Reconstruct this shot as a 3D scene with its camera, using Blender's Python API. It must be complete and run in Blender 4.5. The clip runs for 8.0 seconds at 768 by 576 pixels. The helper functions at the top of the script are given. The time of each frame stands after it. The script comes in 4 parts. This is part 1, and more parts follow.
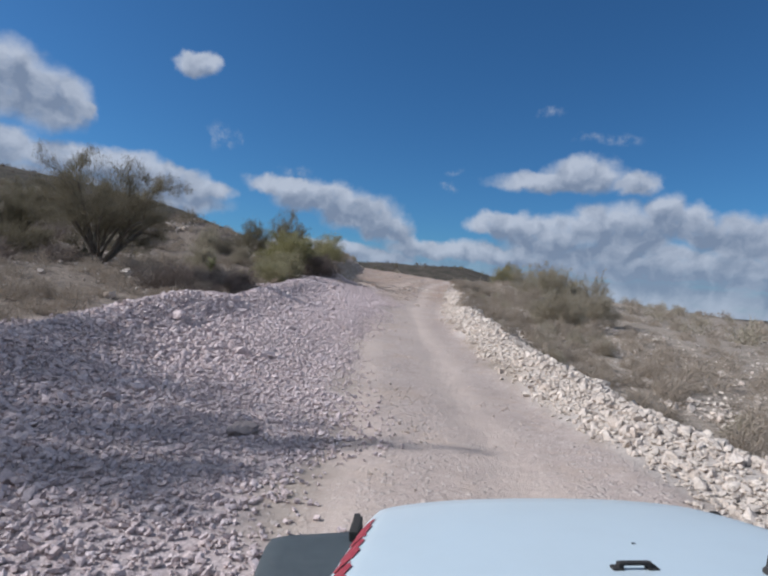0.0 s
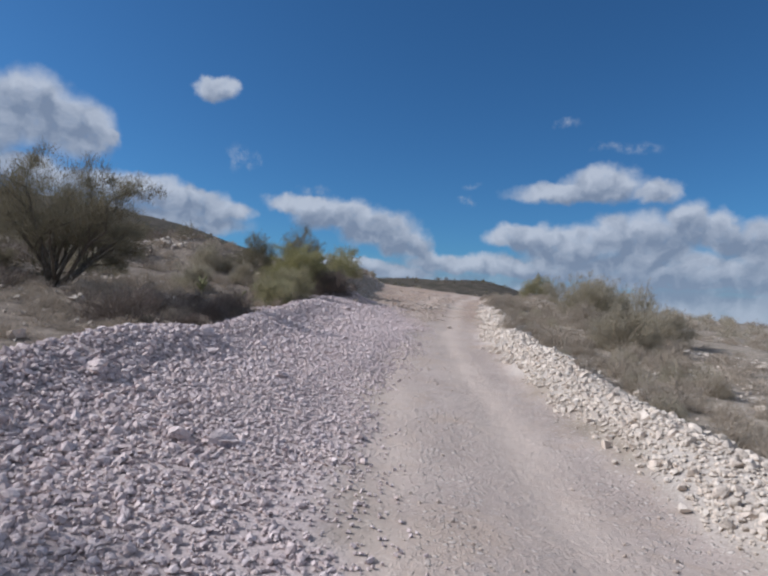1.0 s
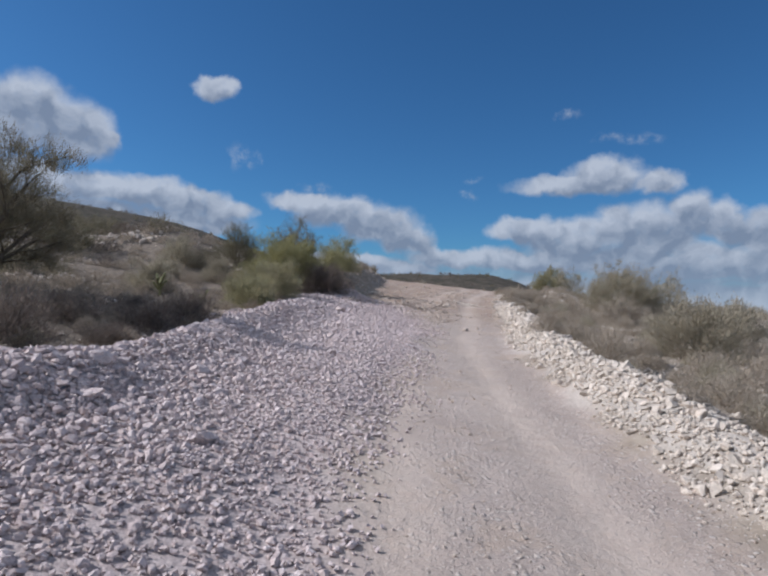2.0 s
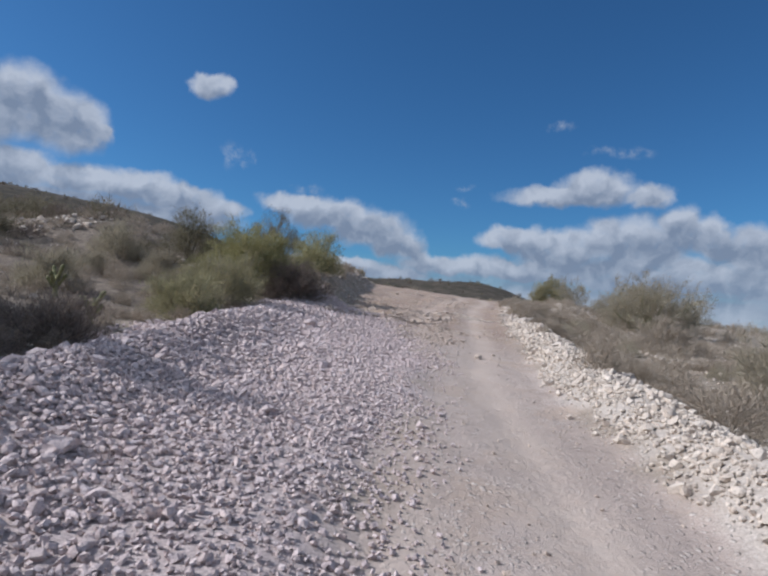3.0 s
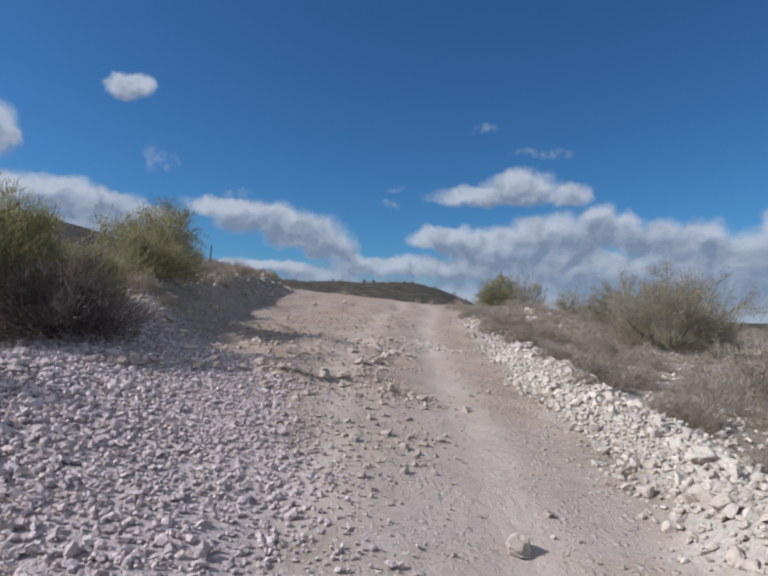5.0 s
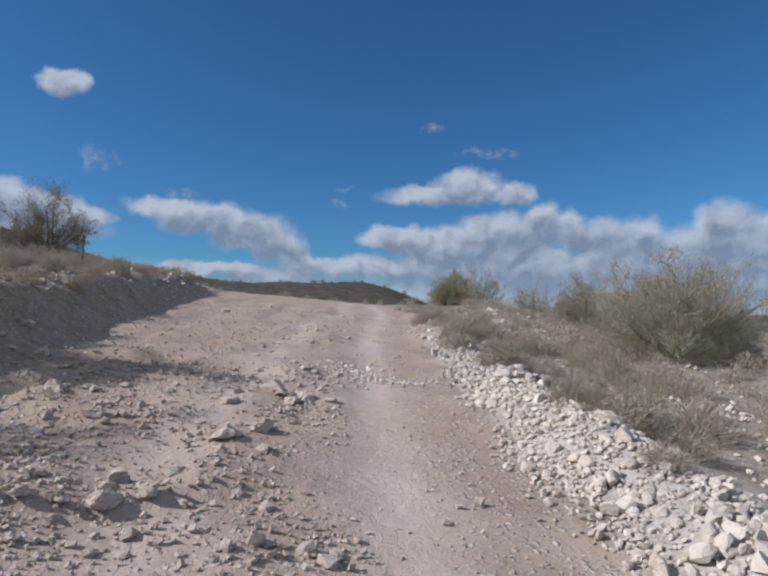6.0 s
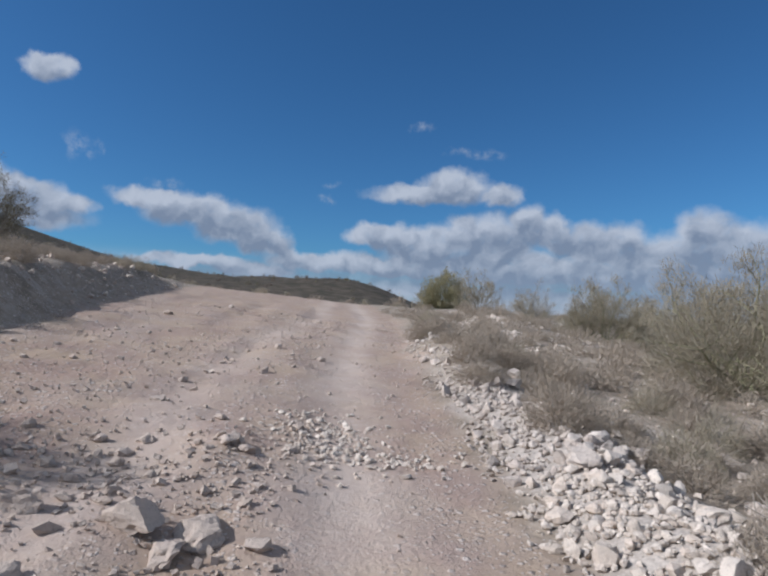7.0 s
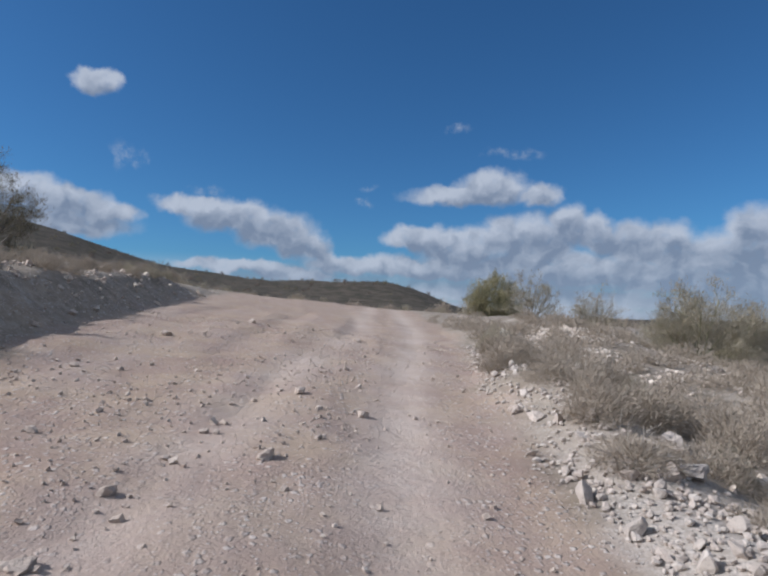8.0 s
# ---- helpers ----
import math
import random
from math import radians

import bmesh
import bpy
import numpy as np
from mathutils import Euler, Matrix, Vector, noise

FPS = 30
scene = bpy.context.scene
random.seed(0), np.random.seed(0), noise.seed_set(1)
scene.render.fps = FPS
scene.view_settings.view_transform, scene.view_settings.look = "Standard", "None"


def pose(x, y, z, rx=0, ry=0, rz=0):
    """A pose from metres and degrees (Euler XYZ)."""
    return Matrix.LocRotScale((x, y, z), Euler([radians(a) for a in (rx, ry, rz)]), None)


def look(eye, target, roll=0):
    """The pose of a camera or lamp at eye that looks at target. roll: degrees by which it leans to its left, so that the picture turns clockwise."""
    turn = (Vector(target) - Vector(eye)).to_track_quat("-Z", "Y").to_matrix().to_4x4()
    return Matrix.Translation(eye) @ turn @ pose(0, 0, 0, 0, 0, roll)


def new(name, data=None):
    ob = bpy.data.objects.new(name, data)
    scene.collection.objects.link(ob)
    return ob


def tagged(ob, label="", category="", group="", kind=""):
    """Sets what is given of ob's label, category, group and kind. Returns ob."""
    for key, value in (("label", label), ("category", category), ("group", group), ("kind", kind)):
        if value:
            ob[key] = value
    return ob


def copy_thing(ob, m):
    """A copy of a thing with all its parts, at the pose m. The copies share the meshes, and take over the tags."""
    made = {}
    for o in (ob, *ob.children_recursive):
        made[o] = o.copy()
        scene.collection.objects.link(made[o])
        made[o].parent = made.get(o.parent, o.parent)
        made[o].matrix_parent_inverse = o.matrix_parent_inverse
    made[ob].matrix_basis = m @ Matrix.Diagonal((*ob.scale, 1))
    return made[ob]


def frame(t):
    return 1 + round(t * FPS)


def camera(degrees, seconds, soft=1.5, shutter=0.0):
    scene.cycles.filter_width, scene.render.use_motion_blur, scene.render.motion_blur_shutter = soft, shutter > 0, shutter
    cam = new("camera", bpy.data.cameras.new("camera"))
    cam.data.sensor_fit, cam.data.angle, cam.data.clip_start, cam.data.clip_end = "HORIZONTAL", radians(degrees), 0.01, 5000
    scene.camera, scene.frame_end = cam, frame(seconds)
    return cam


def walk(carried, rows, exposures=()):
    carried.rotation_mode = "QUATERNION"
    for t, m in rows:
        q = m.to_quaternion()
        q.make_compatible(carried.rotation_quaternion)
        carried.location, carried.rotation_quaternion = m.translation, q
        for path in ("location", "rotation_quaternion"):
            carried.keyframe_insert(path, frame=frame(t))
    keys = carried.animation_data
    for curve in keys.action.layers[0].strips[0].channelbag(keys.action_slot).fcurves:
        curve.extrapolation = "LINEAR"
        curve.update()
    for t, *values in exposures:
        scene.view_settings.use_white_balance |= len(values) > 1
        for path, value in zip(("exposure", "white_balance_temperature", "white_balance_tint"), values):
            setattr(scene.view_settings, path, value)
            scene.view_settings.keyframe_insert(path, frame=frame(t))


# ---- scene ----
cam = camera(68.0, 8.0, soft=2.4)
PATH = [
    (0, (0.217, -0.206, 1.653), (0.196, 1.793, 1.669), 4.0),
    (0.5, (0.073, 2.147, 1.709), (0.013, 4.145, 1.763), 4.5),
    (1, (0.0, 4.303, 1.858), (-0.095, 6.299, 1.925), 2.6),
    (1.2, (-0.03, 5.127, 1.883), (-0.14, 7.123, 1.955), 1.7),
    (2.3, (-0.193, 10.003, 2.023), (-0.299, 12.0, 2.072), 1.4),
    (2.5, (-0.252, 11.005, 2.066), (-0.347, 13.002, 2.117), 3.1),
    (3, (-0.299, 13.521, 2.212), (-0.368, 15.519, 2.282), 3.4),
    (3.5, (-0.282, 15.949, 2.361), (-0.298, 17.948, 2.44), 2.6),
    (4, (-0.218, 18.365, 2.502), (-0.198, 20.364, 2.57), 2.4),
    (4.5, (-0.078, 20.816, 2.643), (-0.004, 22.813, 2.721), 2.8),
    (4.7, (0.012, 21.727, 2.731), (0.119, 23.723, 2.812), 2.3),
    (5.8, (1.077, 27.307, 2.994), (1.384, 29.281, 3.088), -0.2),
    (6, (1.255, 28.159, 3.044), (1.59, 30.129, 3.13), 0.0),
    (6.5, (1.647, 30.2, 3.186), (2.043, 32.159, 3.258), -1.2),
    (7, (1.841, 32.074, 3.318), (2.229, 34.034, 3.396), 1.6),
    (7.1, (1.882, 32.433, 3.36), (2.267, 34.394, 3.438), 1.1),
    (7.5, (1.975, 33.9, 3.448), (2.301, 35.871, 3.538), 2.4),
    (8, (2.111, 35.544, 3.61), (2.367, 37.526, 3.694), 1.1),
]
walk(cam, [(t, look(eye, target, roll)) for t, eye, target, roll in PATH],
     [(0.0, -0.08, 5960, 11), (8.0, -0.08, 5960, 11)])

# ---------------- light ----------------
SUN_AZ, SUN_EL = radians(-91), radians(36)      # clockwise from +y; height above the horizon

WEST_CLOUDS = [  # azimuth, height, half width, half height in degrees
    (-35.3, 15.3, 3.9, 3.0), (-32.1, 14.2, 3.4, 2.8), (-39.1, 13.8, 3.8, 3.6), (-29.5, 14.1, 1.3, 0.9),
    (-30.7, 9.7, 4.2, 1.2), (-26.4, 9.7, 4.6, 1.6), (-22.2, 9.3, 3.9, 1.4), (-18.7, 8.6, 2.7, 1.1),
    (-35.7, 9.9, 3.1, 1.8), (-32.8, 7.5, 7.6, 1.6), (-23.4, 7.3, 7.0, 1.3), (-20.0, 19.6, 2.1, 1.1)]
NORTH_CLOUDS = [
    (-11.4, 9.9, 3.4, 1.0), (-7.4, 9.0, 4.9, 1.7), (-3.9, 8.0, 4.2, 1.9), (-0.8, 6.5, 2.7, 1.7), (1.2, 5.4, 1.1, 0.8), (-7.6, 4.3, 5.9, 0.8), (-1.7, 3.5, 4.4, 1.0), (4.2, 4.6, 5.3, 1.1), (12.4, 4.4, 8.1, 1.4)]
EAST_CLOUDS = [
    (15.4, 11.6, 5.6, 0.9), (18.1, 12.5, 3.3, 1.3), (22.6, 11.6, 1.9, 1.1),
    (10.4, 7.4, 3.5, 1.0), (15.1, 6.6, 4.9, 1.6), (19.1, 7.8, 2.2, 1.6), (22.1, 6.6, 3.7, 2.5), (25.4, 8.5, 1.8, 1.8),
    (27.8, 7.7, 1.7, 1.8), (30.8, 6.6, 2.8, 1.8), (33.9, 6.1, 2.8, 2.0), (23.5, 4.2, 9.5, 1.7), (33.3, 3.7, 6.3, 1.6),
    (37.8, 5.2, 2.6, 1.9), (40.4, 6.7, 2.5, 2.2), (43.4, 5.1, 3.6, 2.8), (40.2, 3.3, 6.4, 1.7)]

WISPS = [(-17.9, 13.7, 0.9, 1.2), (-16.4, 13.5, 0.5, 0.9), (-10.4, 11.2, 1.4, 0.4), (14.6, 17.9, 1.2, 0.5), (21.0, 15.4, 1.9, 0.6), (18.6, 15.6, 1.6, 0.4), (5.6, 12.4, 1.0, 0.4), (5.2, 11.0, 0.8, 0.4)]


class Nodes:
    """A short hand for node trees."""

    def __init__(self, tree):
        self.tree = tree
        tree.nodes.clear()

    def add(self, kind):
        return self.tree.nodes.new(kind)

    def put(self, socket, value):
        if isinstance(value, bpy.types.NodeSocket):
            self.tree.links.new(value, socket)
        elif value is not None:
            socket.default_value = value

    def math(self, op, a, b=None, c=None, clamp=False):
        node = self.add("ShaderNodeMath")
        node.operation, node.use_clamp = op, clamp
        for i, v in enumerate((a, b, c)):
            self.put(node.inputs[i], v)
        return node.outputs[0]

    def vec(self, op, a, b=None, c=None):
        node = self.add("ShaderNodeVectorMath")
        node.operation = op
        for i, v in enumerate((a, b, c)):
            self.put(node.inputs[i], v)
        return node.outputs["Value"] if op in ("LENGTH", "DOT_PRODUCT") else node.outputs[0]

    def noise(self, where, scale, detail=4.0, rough=0.55, out="Fac", warp=0.0):
        node = self.add("ShaderNodeTexNoise")
        self.put(node.inputs["Vector"], where)
        node.inputs["Scale"].default_value, node.inputs["Detail"].default_value = scale, detail
        node.inputs["Roughness"].default_value, node.inputs["Distortion"].default_value = rough, warp
        return node.outputs[out]

    def ramp(self, x, low, high, a=0.0, b=1.0):
        node = self.add("ShaderNodeMapRange")
        node.interpolation_type = "SMOOTHSTEP"
        for i, v in enumerate((x, low, high, a, b)):
            self.put(node.inputs[i], v)
        return node.outputs[0]

    def mix(self, fac, a, b, how="MIX"):
        node = self.add("ShaderNodeMix")
        node.data_type, node.blend_type = "RGBA", how
        self.put(node.inputs[0], fac)
        self.put(node.inputs[6], a if isinstance(a, bpy.types.NodeSocket) else (*a, 1.0))
        self.put(node.inputs[7], b if isinstance(b, bpy.types.NodeSocket) else (*b, 1.0))
        return node.outputs[2]


def make_world():
    world = bpy.data.worlds.new("sky")
    scene.world, world.use_nodes = world, True
    n = Nodes(world.node_tree)
    sky = n.add("ShaderNodeTexSky")
    sky.sky_type, sky.sun_disc = "NISHITA", False
    sky.sun_elevation, sky.sun_rotation = SUN_EL, SUN_AZ % (2 * math.pi)
    sky.altitude, sky.air_density, sky.dust_density, sky.ozone_density = 900.0, 1.0, 0.9, 1.6
    blue = n.mix(1.0, sky.outputs[0], SKY_TINT, "MULTIPLY")
    way = n.add("ShaderNodeTexCoord").outputs["Generated"]
    xyz = n.add("ShaderNodeSeparateXYZ")
    n.put(xyz.inputs[0], way)
    az = n.math("MULTIPLY", n.math("ARCTAN2", xyz.outputs[0], xyz.outputs[1]), 57.2958)
    el = n.math("MULTIPLY", n.math("ARCSINE", xyz.outputs[2]), 57.2958)
    flat = n.add("ShaderNodeCombineXYZ")
    n.put(flat.inputs[0], az), n.put(flat.inputs[1], el)
    billow = n.vec("SUBTRACT", n.noise(flat.outputs[0], 0.40, 4.0, 0.5, "Color"), (0.5, 0.5, 0.5))
    place = n.vec("MULTIPLY_ADD", n.vec("SUBTRACT", n.noise(flat.outputs[0], 1.5, 5.0, 0.6, "Color"), (0.5, 0.5, 0.5)), (0.42, 0.36, 0.0),
                  n.vec("MULTIPLY_ADD", billow, (3.2, 2.2, 0.0), flat.outputs[0]))

    def field(at, clouds, blend=0.25):
        near = None
        for a, h, w, k in clouds:
            w, k = w * 1.06, k * 1.06
            d = n.vec("LENGTH", n.vec("MULTIPLY_ADD", at, (1 / w, 1 / k, 0.0), (-a / w, -h / k, 0.0)))
            near = d if near is None else n.math("SMOOTH_MIN", near, d, blend)
        return near

    solid = WEST_CLOUDS + NORTH_CLOUDS + [(a, h, w * 1.05, k * 1.22) for a, h, w, k in EAST_CLOUDS]
    dist = field(place, solid)
    # beyond the shot: unseen scattered clouds, thickened to brighten and whiten the fill light
    wide = n.noise(n.vec("MULTIPLY", way, (1.0, 1.0, 2.6)), 3.2, 6.0, 0.6)
    away = n.math("MAXIMUM", n.ramp(n.math("ABSOLUTE", az), 50.0, 62.0), n.ramp(el, 34.0, 46.0))
    scattered = n.math("MULTIPLY", n.math("MULTIPLY", n.ramp(wide, 0.42, 0.56), away), n.ramp(el, 0.0, 6.0))
    low = n.ramp(el, 5.5, 2.0)
    cover = n.ramp(dist, 1.14, 0.62)
    grain = n.noise(flat.outputs[0], 0.9, 6.0, 0.65)
    cover = n.math("MULTIPLY", cover, n.ramp(grain, 0.15, 0.5, 0.8, 1.0))
    bank = n.math("MULTIPLY", low, n.ramp(n.noise(n.vec("MULTIPLY", flat.outputs[0], (0.25, 1.0, 0.0)), 0.55, 5.0), 0.2, 0.5, 0.35, 0.97))
    faint = n.math("MULTIPLY", n.ramp(field(place, WISPS), 1.3, 0.2), n.ramp(grain, 0.35, 0.75, 0.0, 0.5))
    cover = n.math("MAXIMUM", n.math("MAXIMUM", n.math("MAXIMUM", cover, faint), scattered), bank)
    shifted = n.vec("ADD", place, (-0.4, 1.2, 0.0))
    thick = n.ramp(field(shifted, solid, 0.6), 1.25, 0.25)
    puff = n.noise(place, 0.38, 4.0, 0.5)
    sunward = n.noise(n.vec("ADD", place, (-0.7, 0.8, 0.0)), 0.38, 4.0, 0.5)
    relief = n.math("MULTIPLY", n.math("SUBTRACT", puff, sunward), 1.9)
    thick = n.math("SUBTRACT", n.math("MULTIPLY_ADD", thick, 0.85, 0.06), relief, clamp=True)
    cloud = n.mix(thick, CLOUD_LIT, CLOUD_SHADE)
    cloud = n.mix(n.math("MULTIPLY", low, 0.35), cloud, CLOUD_LOW)
    both = n.mix(n.math("MULTIPLY", cover, 0.95), blue, cloud)
    back = n.add("ShaderNodeBackground")
    n.put(back.inputs[0], both)
    back.inputs[1].default_value = SKY_STRENGTH
    n.put(n.add("ShaderNodeOutputWorld").inputs[0], back.outputs[0])


SKY_STRENGTH = 0.076
SKY_TINT = (0.435, 0.84, 1.15)
CLOUD_LIT, CLOUD_SHADE, CLOUD_LOW = (6.8, 7.25, 8.0), (2.85, 3.45, 4.5), (3.5, 4.4, 5.85)
make_world()
sun = new("sun", bpy.data.lights.new("sun", "SUN"))
sun.data.energy, sun.data.angle, sun.data.color = 5.0, radians(0.55), (1.0, 0.96, 0.92)
sun.matrix_world = look((0, 0, 60), (-math.sin(SUN_AZ) * math.cos(SUN_EL) * 10, -math.cos(SUN_AZ) * math.cos(SUN_EL) * 10, 60 - 10 * math.sin(SUN_EL)))


# ---------------- materials ----------------
def surface(name, colour, rough=0.9, bump=None, metal=0.0, spec=0.3, depth=0.01, thin=0.0):
    """A principled material; colour and bump are functions of the node helper."""
    mat = bpy.data.materials.new(name)
    mat.use_nodes = True
    n = Nodes(mat.node_tree)
    b = n.add("ShaderNodeBsdfPrincipled")
    n.put(b.inputs["Base Color"], colour(n) if callable(colour) else (*colour, 1.0))
    n.put(b.inputs["Roughness"], rough(n) if callable(rough) else rough)
    b.inputs["Metallic"].default_value, b.inputs["Specular IOR Level"].default_value = metal, spec
    if bump:
        node = n.add("ShaderNodeBump")
        node.inputs["Distance"].default_value = depth
        n.put(node.inputs["Height"], bump(n))
        n.put(b.inputs["Normal"], node.outputs[0])
    out = b.outputs[0]
    if thin:        # light passes through leaves
        glow, both = n.add("ShaderNodeBsdfTranslucent"), n.add("ShaderNodeMixShader")
        n.put(glow.inputs[0], b.inputs["Base Color"].links[0].from_socket)
        both.inputs[0].default_value = thin
        n.put(both.inputs[1], out), n.put(both.inputs[2], glow.outputs[0])
        out = both.outputs[0]
    n.put(n.add("ShaderNodeOutputMaterial").inputs[0], out)
    return mat


def spot(n):
    return n.add("ShaderNodeNewGeometry").outputs["Position"]


def attribute(n, name):
    node = n.add("ShaderNodeAttribute")
    node.attribute_name = name
    return node.outputs["Fac"]


def island(n):
    return n.add("ShaderNodeNewGeometry").outputs["Random Per Island"]


def chips(n, p, scale, share):
    """Small stones in the dirt: how far each rises, and its own random tone."""
    cell = n.add("ShaderNodeTexVoronoi")
    n.put(cell.inputs["Vector"], n.vec("MULTIPLY_ADD", n.vec("SUBTRACT", n.noise(p, scale * 1.5, 2.0, 0.5, "Color"), (0.5, 0.5, 0.5)), (0.6 / scale, 0.6 / scale, 0.6 / scale), p))
    cell.inputs["Scale"].default_value = scale
    tone = n.add("ShaderNodeSeparateXYZ")
    n.put(tone.inputs[0], cell.outputs["Color"])
    patch = n.ramp(n.noise(p, 1.6, 4.0, 0.65), 0.36, 0.62, share * 0.35, share)
    lies = n.math("LESS_THAN", tone.outputs[0], patch)
    rise = n.math("MULTIPLY", lies, n.ramp(cell.outputs["Distance"], 0.46, 0.26))
    return rise, tone.outputs[1]


def ground_colour(n):
    p = spot(n)
    broad, fine, grit = n.noise(p, 0.45, 5.0), n.noise(p, 5.0, 6.0, 0.6), n.noise(p, 28.0, 4.0, 0.7)
    dirt = n.mix(n.ramp(broad, 0.35, 0.65), (0.408, 0.33, 0.285), (0.468, 0.385, 0.338))
    dirt = n.mix(n.math("MULTIPLY", n.ramp(fine, 0.45, 0.7), 0.6), dirt, (0.32, 0.26, 0.22))
    speck = n.noise(p, 75.0, 3.0, 0.75)
    dirt = n.mix(n.math("MULTIPLY", n.ramp(speck, 0.52, 0.66), 0.5), dirt, (0.27, 0.215, 0.18))
    dirt = n.mix(n.math("MULTIPLY", n.ramp(speck, 0.46, 0.34), 0.55), dirt, (0.56, 0.48, 0.42))
    dirt = n.mix(n.math("MULTIPLY", n.ramp(grit, 0.55, 0.75), 0.5), dirt, (0.52, 0.445, 0.39))
    rust = n.math("MULTIPLY", n.ramp(n.noise(p, 0.9, 4.0, 0.6, "Fac", 0.6), 0.5, 0.66), 0.6)
    dirt = n.mix(rust, dirt, (0.42, 0.325, 0.255))
    dirt = n.mix(n.math("MULTIPLY", n.ramp(n.noise(p, 1.7, 6.0, 0.7), 0.56, 0.7), 0.55), dirt, (0.29, 0.235, 0.20))
    brown = n.mix(n.ramp(n.noise(p, 1.1, 5.0, 0.65), 0.35, 0.65), (0.395, 0.298, 0.218), (0.325, 0.234, 0.190))
    dirt = n.mix(n.math("MULTIPLY", attribute(n, "upper"), n.ramp(n.noise(p, 0.7, 4.0, 0.6), 0.3, 0.62, 0.6, 1.0)), dirt, brown)
    track = n.mix(n.ramp(fine, 0.3, 0.7), (0.478, 0.385, 0.322), (0.522, 0.433, 0.37))
    dirt = n.mix(n.math("MULTIPLY", attribute(n, "track"), n.ramp(broad, 0.3, 0.6, 0.35, 0.9)), dirt, track)
    soil = n.mix(n.ramp(fine, 0.35, 0.68), (0.25, 0.205, 0.16), (0.36, 0.305, 0.245))
    soil = n.mix(n.math("MULTIPLY", n.ramp(n.noise(p, 1.3, 5.0, 0.65), 0.5, 0.62), 0.75), soil, (0.19, 0.16, 0.12))
    bed = n.mix(n.ramp(grit, 0.35, 0.7), (0.38, 0.315, 0.30), (0.56, 0.475, 0.45))
    scrub = n.mix(n.ramp(n.noise(p, 0.16, 8.0, 0.75), 0.38, 0.6), (0.105, 0.085, 0.066), (0.048, 0.044, 0.032))
    scrub = n.mix(n.math("MULTIPLY", n.ramp(n.noise(p, 0.5, 6.0, 0.8), 0.6, 0.72), 0.6), scrub, (0.15, 0.125, 0.10))
    soil = n.mix(n.math("MULTIPLY", n.ramp(n.noise(p, 0.8, 5.0, 0.7), 0.54, 0.66), 0.6), soil, (0.42, 0.365, 0.305))
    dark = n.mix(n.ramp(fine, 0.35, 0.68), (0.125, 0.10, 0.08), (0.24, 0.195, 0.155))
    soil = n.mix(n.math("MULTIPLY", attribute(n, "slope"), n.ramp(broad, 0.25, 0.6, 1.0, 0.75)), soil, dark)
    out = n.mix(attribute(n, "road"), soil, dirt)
    plain = n.math("SUBTRACT", 1.0, n.math("MULTIPLY", n.math("MAXIMUM", attribute(n, "track"), attribute(n, "slope")), 0.75), clamp=True)
    for scale, share in ((15.0, 0.42), (34.0, 0.5)):
        rise, tone = chips(n, p, scale, share)
        out = n.mix(n.math("MULTIPLY", n.math("MULTIPLY", rise, plain), 0.75), out, n.mix(tone, (0.33, 0.275, 0.24), (0.66, 0.585, 0.525)))
    out = n.mix(attribute(n, "gravel"), out, bed)
    out = n.mix(attribute(n, "berm"), out, n.mix(n.ramp(grit, 0.35, 0.7), (0.40, 0.35, 0.305), (0.60, 0.535, 0.475)))
    return n.mix(attribute(n, "far"), out, scrub)


def ground_bump(n):
    p = spot(n)
    plain = n.math("SUBTRACT", 1.0, n.math("MULTIPLY", attribute(n, "track"), 0.85), clamp=True)
    coarse, small = chips(n, p, 15.0, 0.42)[0], chips(n, p, 34.0, 0.5)[0]
    stones = n.math("MULTIPLY", n.math("ADD", n.math("MULTIPLY", coarse, 0.26), n.math("MULTIPLY", small, 0.11)), plain)
    rough = n.math("ADD", n.noise(p, 2.2, 6.0, 0.6), n.math("MULTIPLY", n.noise(p, 11.0, 6.0, 0.75), 0.35))
    return n.math("ADD", n.math("ADD", rough, n.math("MULTIPLY", n.noise(p, 60.0, 3.0, 0.75), 0.09)), stones)


def stone_colour(dark, pale, warm):
    def make(n):
        p, i = spot(n), island(n)
        base = n.mix(i, dark, pale)
        pick = n.math("FRACT", n.math("MULTIPLY", i, 17.31))
        base = n.mix(n.ramp(pick, 0.55, 1.0, 0.0, 0.8), base, warm)
        base = n.mix(n.math("MULTIPLY", n.ramp(n.noise(p, 9.0, 4.0, 0.65), 0.42, 0.68), 0.4), base, dark)
        base = n.mix(n.math("MULTIPLY", n.ramp(n.noise(p, 120.0, 3.0, 0.7), 0.5, 0.62), 0.35), base, pale)
        return n.mix(n.math("MULTIPLY", n.ramp(n.noise(p, 38.0, 5.0, 0.7), 0.5, 0.72), 0.5), base, (0.25, 0.20, 0.175))
    return make


def rock_bump(n):
    return n.math("ADD", n.noise(spot(n), 20.0, 7.0, 0.75), n.math("MULTIPLY", n.noise(spot(n), 95.0, 3.0), 0.4))


